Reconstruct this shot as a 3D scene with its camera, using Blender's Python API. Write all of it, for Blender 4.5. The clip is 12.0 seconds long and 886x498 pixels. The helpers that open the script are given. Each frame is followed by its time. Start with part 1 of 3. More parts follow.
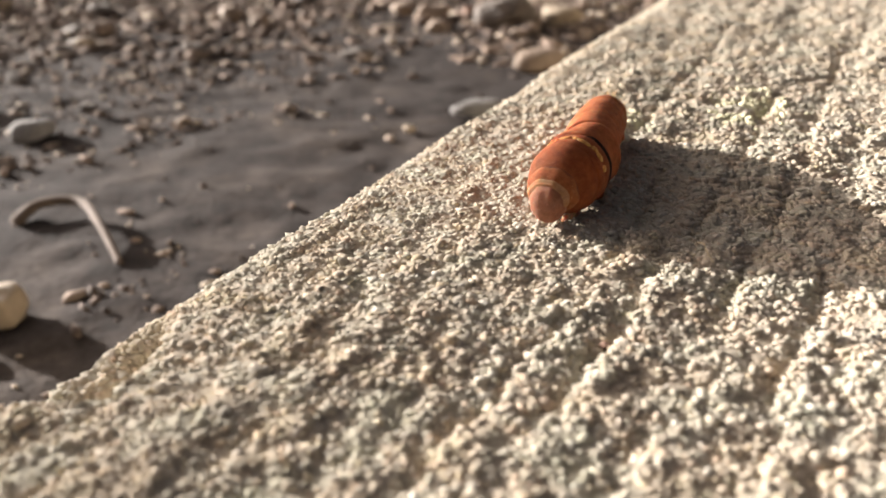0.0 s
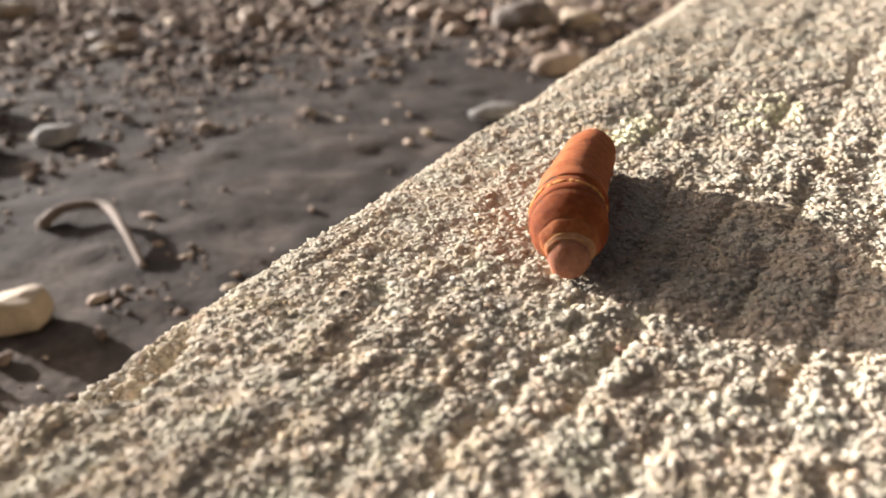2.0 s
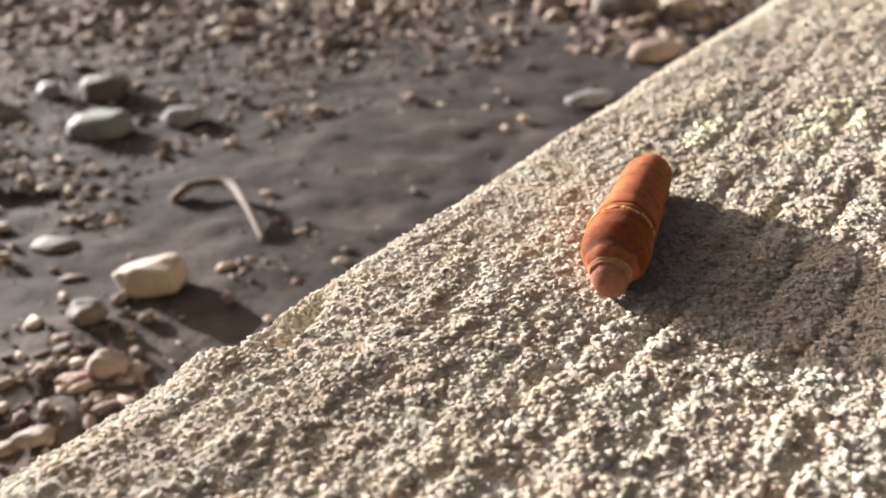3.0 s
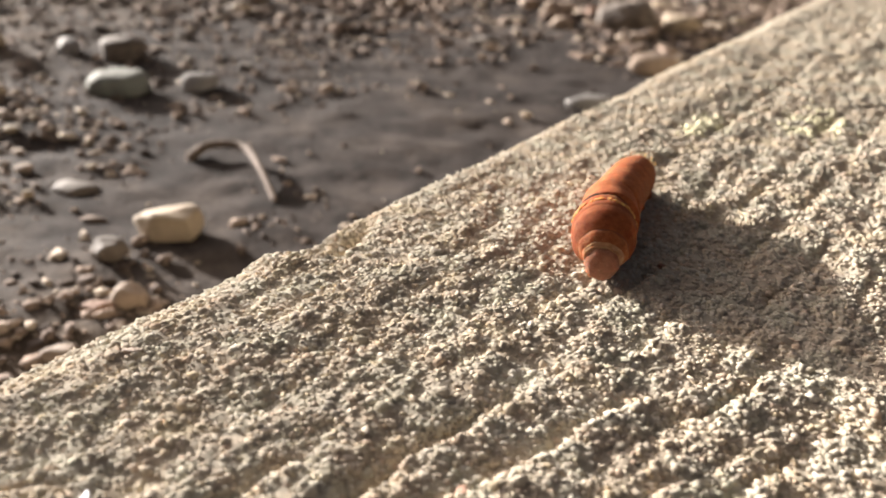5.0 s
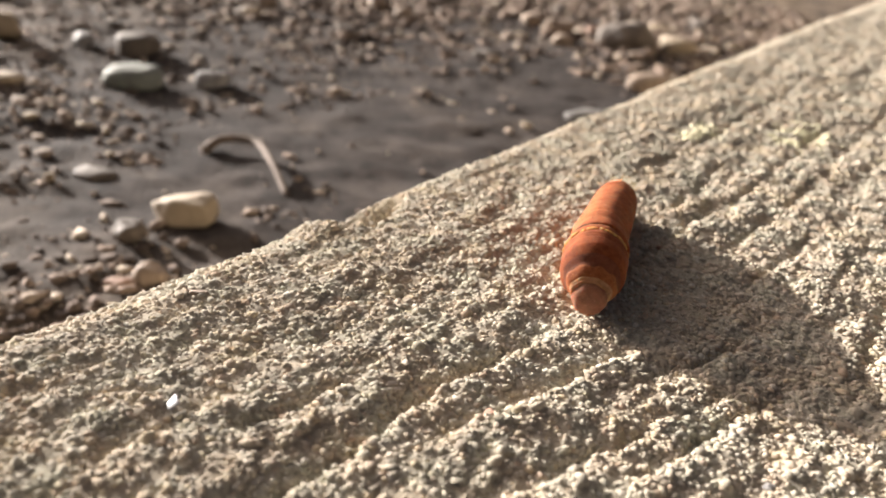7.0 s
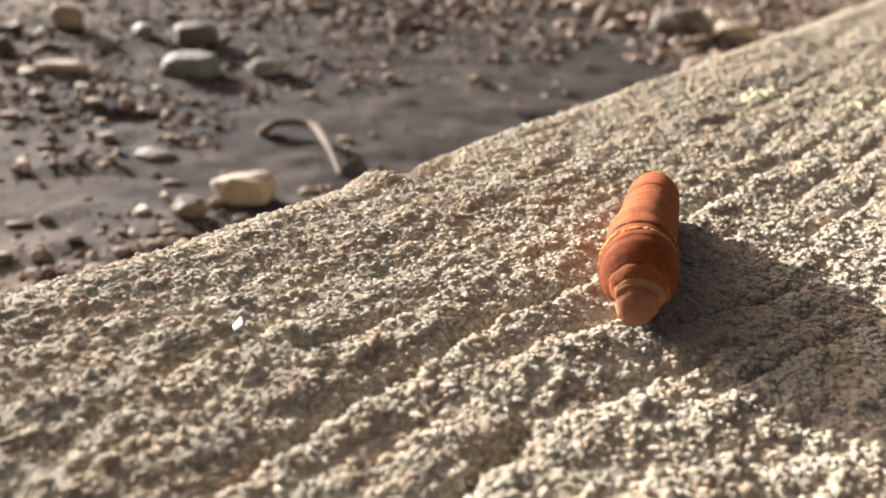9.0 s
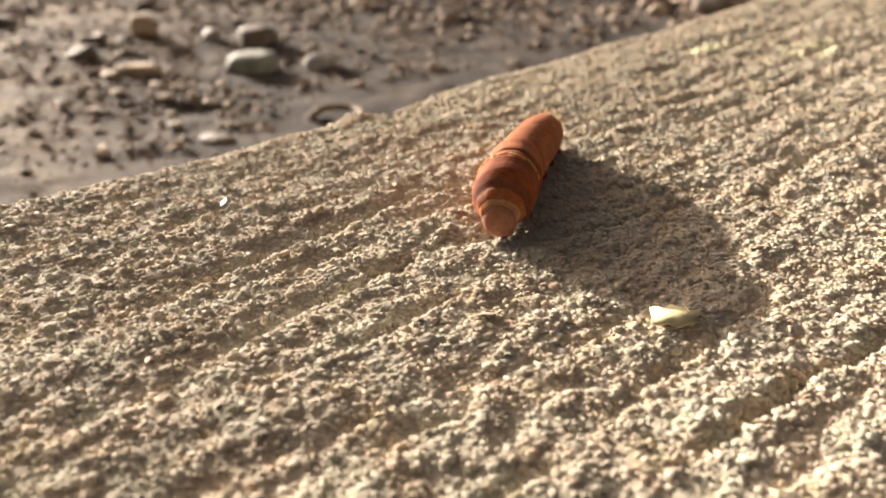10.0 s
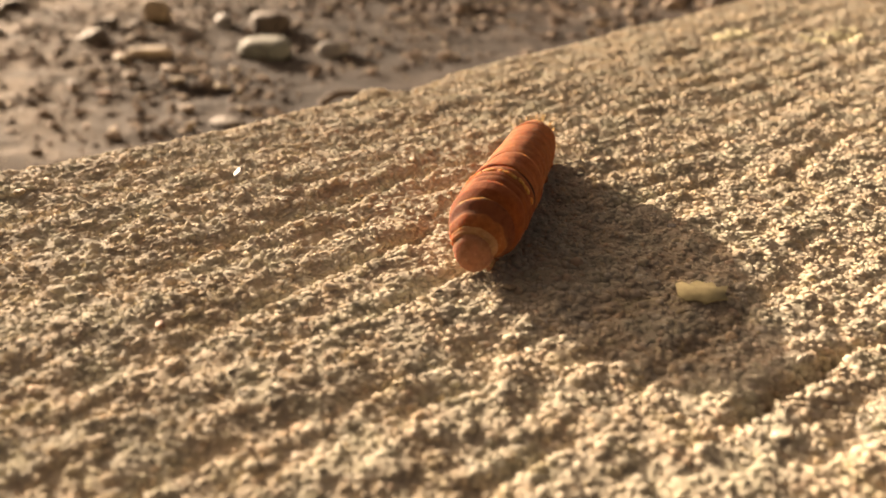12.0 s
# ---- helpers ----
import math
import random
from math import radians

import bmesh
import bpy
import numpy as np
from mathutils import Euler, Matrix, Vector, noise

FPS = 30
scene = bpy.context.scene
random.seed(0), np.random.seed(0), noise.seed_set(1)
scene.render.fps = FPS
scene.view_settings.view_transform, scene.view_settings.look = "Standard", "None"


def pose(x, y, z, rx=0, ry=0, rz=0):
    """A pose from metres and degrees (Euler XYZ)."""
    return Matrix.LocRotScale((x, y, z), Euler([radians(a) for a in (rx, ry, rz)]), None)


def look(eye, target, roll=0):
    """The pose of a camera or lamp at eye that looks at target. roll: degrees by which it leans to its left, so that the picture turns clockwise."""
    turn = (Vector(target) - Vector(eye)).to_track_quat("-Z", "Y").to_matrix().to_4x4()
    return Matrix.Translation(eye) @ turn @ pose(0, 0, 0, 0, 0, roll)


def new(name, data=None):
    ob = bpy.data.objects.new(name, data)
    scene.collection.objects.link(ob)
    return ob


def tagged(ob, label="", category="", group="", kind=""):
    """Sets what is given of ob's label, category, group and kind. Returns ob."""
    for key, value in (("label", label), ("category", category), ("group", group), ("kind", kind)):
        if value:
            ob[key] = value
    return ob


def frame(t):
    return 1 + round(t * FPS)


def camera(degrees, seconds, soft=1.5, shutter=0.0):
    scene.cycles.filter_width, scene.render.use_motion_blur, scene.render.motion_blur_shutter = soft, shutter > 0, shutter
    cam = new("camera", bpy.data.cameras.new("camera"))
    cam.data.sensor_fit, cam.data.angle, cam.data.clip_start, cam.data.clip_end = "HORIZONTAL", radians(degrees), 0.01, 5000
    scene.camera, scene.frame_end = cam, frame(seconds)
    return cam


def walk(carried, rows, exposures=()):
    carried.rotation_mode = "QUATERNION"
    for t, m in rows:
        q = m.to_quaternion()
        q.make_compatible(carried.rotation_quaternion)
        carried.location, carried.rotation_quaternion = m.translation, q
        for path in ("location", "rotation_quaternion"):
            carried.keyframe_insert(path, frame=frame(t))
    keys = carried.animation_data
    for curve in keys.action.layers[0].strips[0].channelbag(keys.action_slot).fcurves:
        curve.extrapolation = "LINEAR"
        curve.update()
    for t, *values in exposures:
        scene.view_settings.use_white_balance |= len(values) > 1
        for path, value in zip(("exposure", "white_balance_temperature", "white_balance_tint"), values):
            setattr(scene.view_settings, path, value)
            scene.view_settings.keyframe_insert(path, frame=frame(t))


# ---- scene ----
cam = camera(51.9, 12.0, 1.75)
# a phone's small aperture, focused on the animal
cam.data.dof.use_dof = True
cam.data.dof.focus_distance = 0.200
cam.data.dof.aperture_fstop = 16.5
PATH = [
    (0, (0.005, 0.004, 0.076), (-0.011, 1.826, -0.749), -0.1),
    (0.5, (0.005, 0.005, 0.076), (-0.009, 1.826, -0.75), -0.2),
    (1, (0.005, 0.002, 0.077), (-0.02, 1.826, -0.744), -0.4),
    (1.5, (0.005, 0.003, 0.077), (-0.035, 1.828, -0.741), -0.5),
    (2, (0.005, 0.001, 0.078), (-0.051, 1.824, -0.742), -0.6),
    (2.5, (0.004, 0.0, 0.077), (-0.111, 1.812, -0.762), -1.3),
    (3, (0.009, -0.035, 0.097), (-0.256, 1.75, -0.766), -1.8),
    (3.5, (0.013, -0.063, 0.1), (-0.329, 1.708, -0.764), -0.9),
    (3.7, (0.014, -0.063, 0.099), (-0.325, 1.715, -0.752), -0.3),
    (5.3, (-0.004, -0.082, 0.095), (-0.208, 1.713, -0.763), 4.7),
    (5.5, (-0.007, -0.088, 0.093), (-0.214, 1.706, -0.766), 5.0),
    (6, (-0.009, -0.092, 0.087), (-0.234, 1.704, -0.763), 5.1),
    (6.5, (-0.011, -0.094, 0.093), (-0.233, 1.717, -0.726), 5.4),
    (7, (-0.004, -0.103, 0.097), (-0.197, 1.708, -0.729), 6.8),
    (7.5, (-0.003, -0.109, 0.087), (-0.231, 1.69, -0.756), 6.6),
    (7.7, (-0.005, -0.107, 0.085), (-0.255, 1.69, -0.757), 6.2),
    (9.3, (-0.002, -0.111, 0.085), (-0.33, 1.675, -0.751), 4.5),
    (9.5, (0.016, -0.124, 0.097), (-0.339, 1.651, -0.752), 3.6),
    (10, (0.049, -0.167, 0.089), (-0.436, 1.581, -0.754), 1.1),
    (10.5, (0.04, -0.164, 0.085), (-0.517, 1.571, -0.737), 0.7),
    (11, (0.041, -0.165, 0.084), (-0.487, 1.577, -0.745), 1.1),
    (11.5, (0.041, -0.164, 0.084), (-0.438, 1.588, -0.752), 1.8),
    (12, (0.046, -0.165, 0.082), (-0.453, 1.575, -0.77), 2.0),
]
EXPOSURES = [(0.0, 2.24, 6630, 11.5), (2.0, 2.26, 6580, 11.5), (3.0, 2.35, 6370, 11), (5.5, 2.27, 6740, 11.5), (9.5, 2.33, 6640, 11.5), (9.9, 2.44, 7100, 12), (10.3, 2.46, 9050, 15.5), (11.0, 2.38, 9600, 17.5), (12.0, 2.33, 10100, 19)]
walk(cam, [(t, look(eye, target, roll)) for t, eye, target, roll in PATH], EXPOSURES)

# ---- light: a low sun ahead and to the left, clear sky ----
SUN_AZ, SUN_EL = radians(-57.8), radians(13.3)
to_sun = Vector((math.sin(SUN_AZ) * math.cos(SUN_EL), math.cos(SUN_AZ) * math.cos(SUN_EL), math.sin(SUN_EL)))
world = bpy.data.worlds.new("sky")
scene.world = world
world.use_nodes = True
wt = world.node_tree
sky = wt.nodes.new("ShaderNodeTexSky")
sky.sky_type, sky.sun_disc = "NISHITA", False
sky.dust_density, sky.air_density, sky.ozone_density = 10.0, 0.06, 0.0
sky.sun_elevation, sky.sun_rotation = SUN_EL, SUN_AZ
wt.nodes["Background"].inputs["Strength"].default_value = 0.055
wt.links.new(sky.outputs[0], wt.nodes["Background"].inputs["Color"])
sun = new("sun", bpy.data.lights.new("sun", "SUN"))
sun.data.energy, sun.data.angle, sun.data.color = 4.5, radians(0.6), (1.0, 0.962, 0.912)
sun.matrix_world = look(to_sun * 5, (0, 0, 0))


# ---- numbers: smooth noise on arrays ----
def hashed(ix, iy, k):
    n = (ix.astype(np.int64) * 374761393 + iy.astype(np.int64) * 668265263 + k * 974634721) & 0x7FFFFFFF
    n = ((n ^ (n >> 13)) * 1274126177) & 0x7FFFFFFF
    return ((n ^ (n >> 16)) & 0xFFFFFF) / float(0xFFFFFF)


def vnoise(x, y, k=0):
    """Value noise from -1 to 1."""
    ix, iy = np.floor(x), np.floor(y)
    fx, fy = x - ix, y - iy
    fx, fy = fx * fx * fx * (fx * (fx * 6 - 15) + 10), fy * fy * fy * (fy * (fy * 6 - 15) + 10)
    a, b = hashed(ix, iy, k), hashed(ix + 1, iy, k)
    c, d = hashed(ix, iy + 1, k), hashed(ix + 1, iy + 1, k)
    return 2 * ((a + (b - a) * fx) * (1 - fy) + (c + (d - c) * fx) * fy) - 1


def fbm(x, y, k=0, octaves=3):
    total, amp = 0.0, 1.0
    for o in range(octaves):
        total = total + amp * vnoise(x * 2.03 ** o + 17.3 * o, y * 2.03 ** o - 9.1 * o, k + o)
        amp *= 0.5
    return total


def bumps(x, y, k=0, fill=0.8):
    """Rounded grains, one in most cells of a unit grid: height from 0 to 1."""
    ix, iy = np.floor(x), np.floor(y)
    best = np.zeros_like(x)
    for dx in (-1, 0, 1):
        for dy in (-1, 0, 1):
            cx, cy = ix + dx, iy + dy
            px = cx + 0.15 + 0.7 * hashed(cx, cy, k)
            py = cy + 0.15 + 0.7 * hashed(cx, cy, k + 1)
            r = 0.35 + 0.45 * hashed(cx, cy, k + 2) ** 1.5
            there = hashed(cx, cy, k + 3) < fill
            q = 1 - ((x - px) ** 2 + (y - py) ** 2) / (r * r)
            best = np.maximum(best, np.where(there & (q > 0), np.sqrt(np.maximum(q, 0)) * r * 1.6, 0))
    return best


def smooth(a, b, x):
    t = np.clip((x - a) / (b - a), 0, 1)
    return t * t * (3 - 2 * t)


# ---- materials ----
def material(name, build):
    m = bpy.data.materials.new(name)
    m.use_nodes = True
    nt = m.node_tree
    build(nt, nt.nodes["Principled BSDF"])
    return m


def node(nt, kind, **inputs):
    n = nt.nodes.new(kind)
    for k, v in inputs.items():
        n.inputs[k.replace("_", " ")].default_value = v
    return n


def ramp(nt, source, stops):
    n = nt.nodes.new("ShaderNodeValToRGB")
    while len(n.color_ramp.elements) < len(stops):
        n.color_ramp.elements.new(0.5)
    for el, (p, c) in zip(n.color_ramp.elements, stops):
        el.position, el.color = p, (*c, 1)
    nt.links.new(source, n.inputs[0])
    return n.outputs[0]


def mixed(nt, kind, fac, a, b):
    n = nt.nodes.new("ShaderNodeMix")
    n.data_type, n.blend_type = "RGBA", kind
    for sock, v in ((n.inputs[0], fac), (n.inputs[6], a), (n.inputs[7], b)):
        if isinstance(v, (int, float)):
            sock.default_value = v
        elif isinstance(v, tuple):
            sock.default_value = (*v, 1)
        else:
            nt.links.new(v, sock)
    return n.outputs[2]


def noise_tex(nt, scale, detail=4.0, rough=0.6):
    tc = nt.nodes.new("ShaderNodeTexCoord")
    n = node(nt, "ShaderNodeTexNoise", Scale=scale, Detail=detail, Roughness=rough)
    nt.links.new(tc.outputs["Object"], n.inputs["Vector"])
    return n.outputs["Fac"]


def bumped(nt, bsdf, height, strength, distance):
    b = node(nt, "ShaderNodeBump", Strength=strength, Distance=distance)
    nt.links.new(height, b.inputs["Height"])
    nt.links.new(b.outputs[0], bsdf.inputs["Normal"])


def hues(nt):
    """Faint pinkish, yellowish and greenish patches of the sand."""
    return ramp(nt, noise_tex(nt, 75, 3, 0.6), [(0.34, (0.98, 1.0, 0.96)), (0.46, (1.0, 0.995, 0.98)), (0.56, (1.04, 0.97, 0.92)), (0.68, (1.03, 0.99, 0.89))])


def paste(nt):
    return ramp(nt, noise_tex(nt, 22, 3), [(0.3, (0.40, 0.365, 0.305)), (0.55, (0.47, 0.43, 0.36)), (0.75, (0.43, 0.40, 0.35))])


def concrete(nt, bsdf):
    """Weathered sandy concrete: mottled beige-grey paste with fine sand."""
    broad = paste(nt)
    fine = ramp(nt, noise_tex(nt, 900, 3, 0.7), [(0.3, (0.82, 0.81, 0.80)), (0.5, (0.97, 0.97, 0.97)), (0.72, (1.08, 1.07, 1.04))])
    c = mixed(nt, "MULTIPLY", 1.0, broad, fine)
    c = mixed(nt, "MULTIPLY", 1.0, c, (0.86, 0.855, 0.84))
    moss = ramp(nt, noise_tex(nt, 34, 4), [(0.60, (0, 0, 0)), (0.72, (1, 1, 1))])
    c = mixed(nt, "MIX", mixed(nt, "MULTIPLY", 1.0, moss, (0.35, 0.35, 0.35)), c, (0.40, 0.40, 0.28))
    c = mixed(nt, "MULTIPLY", 1.0, c, hues(nt))
    nt.links.new(c, bsdf.inputs["Base Color"])
    bsdf.inputs["Roughness"].default_value = 0.9
    bsdf.inputs["Diffuse Roughness"].default_value = 0.6
    bsdf.inputs["Specular IOR Level"].default_value = 0.1
    bumped(nt, bsdf, noise_tex(nt, 1500, 3, 0.7), 0.45, 0.0005)


def grain(nt, bsdf, lone_ones=False):
    """Single sand grains: quartz, feldspar, some rust and dark ones."""
    if lone_ones:
        chance = nt.nodes.new("ShaderNodeObjectInfo").outputs["Random"]
    else:
        chance = nt.nodes.new("ShaderNodeNewGeometry").outputs["Random Per Island"]
    c = ramp(nt, chance, [(0.0, (0.33, 0.30, 0.26)), (0.05, (0.41, 0.375, 0.32)), (0.30, (0.44, 0.41, 0.345)), (0.50, (0.48, 0.437, 0.355)), (0.66, (0.43, 0.42, 0.34)), (0.76, (0.50, 0.463, 0.395)), (0.85, (0.50, 0.385, 0.30)), (0.90, (0.53, 0.46, 0.31)), (0.95, (0.56, 0.53, 0.47)), (1.0, (0.62, 0.60, 0.55))])
    c = mixed(nt, "MIX", 0.25 if lone_ones else 0.4, c, paste(nt))
    c = mixed(nt, "MULTIPLY", 0.6, c, ramp(nt, noise_tex(nt, 1200, 2), [(0.3, (0.85, 0.85, 0.85)), (0.7, (1.04, 1.04, 1.04))]))
    c = mixed(nt, "MULTIPLY", 1.0, c, hues(nt))
    nt.links.new(c, bsdf.inputs["Base Color"])
    bsdf.inputs["Roughness"].default_value = 0.95
    bsdf.inputs["Diffuse Roughness"].default_value = 0.8
    bsdf.inputs["Specular IOR Level"].default_value = 0.04
    bumped(nt, bsdf, noise_tex(nt, 2500, 3), 0.5, 0.0004)


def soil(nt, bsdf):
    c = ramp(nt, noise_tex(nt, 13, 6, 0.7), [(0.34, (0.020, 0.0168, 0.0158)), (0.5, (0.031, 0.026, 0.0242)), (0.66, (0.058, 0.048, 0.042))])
    # shade beside the ledge, put into the soil colour; paler sunlit ground around it
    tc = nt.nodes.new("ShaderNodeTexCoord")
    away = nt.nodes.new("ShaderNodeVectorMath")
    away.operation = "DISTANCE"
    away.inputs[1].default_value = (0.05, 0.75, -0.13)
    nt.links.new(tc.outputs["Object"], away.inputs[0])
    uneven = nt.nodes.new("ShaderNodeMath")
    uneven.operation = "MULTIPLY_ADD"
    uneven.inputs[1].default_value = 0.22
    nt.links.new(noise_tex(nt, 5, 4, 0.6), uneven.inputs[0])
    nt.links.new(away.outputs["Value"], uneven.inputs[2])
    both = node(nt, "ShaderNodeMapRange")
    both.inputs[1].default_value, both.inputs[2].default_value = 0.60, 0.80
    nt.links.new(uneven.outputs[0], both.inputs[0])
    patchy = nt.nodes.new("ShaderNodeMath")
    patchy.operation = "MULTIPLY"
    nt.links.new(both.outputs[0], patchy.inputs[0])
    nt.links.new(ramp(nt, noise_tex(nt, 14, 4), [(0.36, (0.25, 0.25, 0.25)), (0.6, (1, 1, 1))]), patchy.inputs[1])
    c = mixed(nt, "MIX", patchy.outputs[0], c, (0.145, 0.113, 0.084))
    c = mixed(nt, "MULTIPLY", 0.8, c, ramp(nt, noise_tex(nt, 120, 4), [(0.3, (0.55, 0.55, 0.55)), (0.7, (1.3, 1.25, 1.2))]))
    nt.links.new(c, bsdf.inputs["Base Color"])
    bsdf.inputs["Roughness"].default_value = 0.95
    bsdf.inputs["Specular IOR Level"].default_value = 0.08
    bumped(nt, bsdf, noise_tex(nt, 200, 5), 0.4, 0.003)


def stone(base, dark):
    def build(nt, bsdf):
        c = ramp(nt, noise_tex(nt, 55, 5), [(0.3, dark), (0.65, base)])
        info = nt.nodes.new("ShaderNodeObjectInfo")
        c = mixed(nt, "MULTIPLY", 0.5, c, ramp(nt, info.outputs["Random"], [(0, (0.75, 0.72, 0.7)), (1, (1.15, 1.1, 1.05))]))
        nt.links.new(c, bsdf.inputs["Base Color"])
        bsdf.inputs["Roughness"].default_value = 0.8
        bumped(nt, bsdf, noise_tex(nt, 260, 4), 0.6, 0.002)
    return build


def litter(nt, bsdf):
    geo = nt.nodes.new("ShaderNodeNewGeometry")
    c = ramp(nt, geo.outputs["Random Per Island"], [(0.0, (0.045, 0.034, 0.029)), (0.4, (0.125, 0.094, 0.076)), (0.68, (0.19, 0.142, 0.112)), (0.86, (0.24, 0.192, 0.155)), (1.0, (0.34, 0.29, 0.23))])
    nt.links.new(c, bsdf.inputs["Base Color"])
    bsdf.inputs["Roughness"].default_value = 0.9
    bsdf.inputs["Specular IOR Level"].default_value = 0.112


def skin(main, dark, speck, rough=0.85, scale=190):
    def build(nt, bsdf):
        c = ramp(nt, noise_tex(nt, scale, 4), [(0.3, dark), (0.65, main)])
        c = mixed(nt, "MIX", ramp(nt, noise_tex(nt, 2600, 2), [(0.62, (0, 0, 0)), (0.72, (0.5, 0.5, 0.5))]), c, speck)
        c = mixed(nt, "MULTIPLY", 1.0, c, ramp(nt, noise_tex(nt, 620, 4, 0.65), [(0.32, (0.72, 0.68, 0.68)), (0.52, (1.0, 1.0, 1.0)), (0.7, (1.12, 1.1, 1.06))]))
        nt.links.new(c, bsdf.inputs["Base Color"])
        bsdf.inputs["Roughness"].default_value = rough
        bsdf.inputs["Subsurface Weight"].default_value = 0.35
        bsdf.inputs["Diffuse Roughness"].default_value = 1.0
        bsdf.inputs["Subsurface Radius"].default_value = (0.003, 0.0009, 0.0004)
        bsdf.inputs["Subsurface Scale"].default_value = 1.0
        bsdf.inputs["Specular IOR Level"].default_value = 0.07
        bumped(nt, bsdf, noise_tex(nt, 1700, 3), 0.35, 0.0003)
    return build


def plain(colour, rough, scale=80):
    def build(nt, bsdf):
        c = ramp(nt, noise_tex(nt, scale, 4), [(0.3, tuple(0.7 * v for v in colour)), (0.65, colour)])
        nt.links.new(c, bsdf.inputs["Base Color"])
        bsdf.inputs["Roughness"].default_value = rough
    return build


CONCRETE = material("sandy_concrete", concrete)
GRAIN = material("sand_grains", grain)
COARSE = material("coarse_grains", lambda nt, bsdf: grain(nt, bsdf, True))
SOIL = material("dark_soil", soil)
LITTER = material("gravel_and_litter", litter)
STONES = {
    "cream": material("cream_stone", stone((0.29, 0.232, 0.160), (0.20, 0.156, 0.106))),
    "grey": material("grey_stone", stone((0.204, 0.198, 0.192), (0.108, 0.105, 0.102))),
    "green": material("greenish_stone", stone((0.154, 0.168, 0.147), (0.091, 0.098, 0.084))),
    "brown": material("brown_stone", stone((0.105, 0.083, 0.066), (0.058, 0.046, 0.038))),
    "rust": material("rusty_stone", stone((0.264, 0.152, 0.096), (0.144, 0.080, 0.056))),
    "tan": material("tan_stone", stone((0.25, 0.190, 0.140), (0.145, 0.105, 0.076))),
}
SKIN = material("terracotta_skin", skin((0.225, 0.066, 0.023), (0.140, 0.037, 0.014), (0.28, 0.10, 0.045)))
SKIN_BACK = material("orange_skin", skin((0.285, 0.090, 0.034), (0.19, 0.055, 0.021), (0.34, 0.13, 0.06)))
FOLD = material("dark_fold", skin((0.012, 0.006, 0.004), (0.008, 0.004, 0.003), (0.02, 0.008, 0.005)))
FOLD.node_tree.nodes["Principled BSDF"].inputs["Specular IOR Level"].default_value = 0.05
HEAD = material("pale_head", skin((0.30, 0.145, 0.095), (0.20, 0.085, 0.052), (0.40, 0.25, 0.18)))
COLLAR = material("brown_groove", skin((0.15, 0.05, 0.026), (0.10, 0.032, 0.016), (0.2, 0.08, 0.04)))
HOOD = material("brown_hood", skin((0.26, 0.092, 0.036), (0.18, 0.050, 0.017), (0.38, 0.21, 0.11)))
RIMFOLD = material("cream_fold_edge", skin((0.34, 0.195, 0.11), (0.24, 0.11, 0.05), (0.44, 0.29, 0.18)))
SPOT = material("ochre_spot", skin((0.48, 0.29, 0.09), (0.34, 0.13, 0.04), (0.55, 0.34, 0.12), 0.7, 500))
FOOT = material("pale_foot", skin((0.50, 0.31, 0.20), (0.38, 0.2, 0.12), (0.6, 0.42, 0.3)))
DRY = material("dry_stalk", plain((0.118, 0.085, 0.064), 0.9))
STRAW = material("straw", plain((0.55, 0.46, 0.30), 0.8, 500))
LEAF = material("dry_leaf", plain((0.47, 0.42, 0.24), 0.85, 500))
LICHEN = material("yellow_lichen", plain((0.60, 0.565, 0.38), 0.9, 400))
MICA = material("mica", plain((0.36, 0.35, 0.36), 0.65))


# ---- meshes ----
def mesh_from(name, verts, faces, mats, soft=True):
    """A mesh object from arrays; faces: an array with 3 or 4 columns."""
    me = bpy.data.meshes.new(name)
    verts, faces = np.asarray(verts, np.float32), np.asarray(faces, np.int32)
    n, k = faces.shape
    me.vertices.add(len(verts))
    me.vertices.foreach_set("co", verts.ravel())
    me.loops.add(n * k)
    me.loops.foreach_set("vertex_index", faces.ravel())
    me.polygons.add(n)
    me.polygons.foreach_set("loop_start", np.arange(0, n * k, k, dtype=np.int32))
    me.update(calc_edges=True)
    me.validate()
    if soft:
        me.polygons.foreach_set("use_smooth", np.ones(len(me.polygons), bool))
    me.materials.append(mats)
    return new(name, me)


def part(name, bm, mat, parent, label=""):
    me = bpy.data.meshes.new(name)
    bmesh.ops.recalc_face_normals(bm, faces=bm.faces)
    for f in bm.faces:
        f.smooth = True
    bm.to_mesh(me)
    bm.free()
    me.materials.append(mat)
    ob = new(name, me)
    ob.parent = parent
    return tagged(ob, label)


def grid_faces(nu, nv):
    i = np.arange(nu - 1)[:, None] * nv + np.arange(nv - 1)[None, :]
    return np.stack([i, i + nv, i + nv + 1, i + 1], -1).reshape(-1, 4)


def stretch(*pieces):
    """Increasing coordinates from (start, end, step) pieces."""
    return np.concatenate([np.arange(a, b, st) for a, b, st in pieces])


# ---- the concrete ledge: u runs along its rim, v inward from it ----
RIM, ALONG, INWARD = np.array((-0.0585, 0.118)), np.array((0.4290, 0.9033)), np.array((0.9033, -0.4290))
GROUND_Z, ROUND, FLAT = -0.13, 0.020, 0.0065
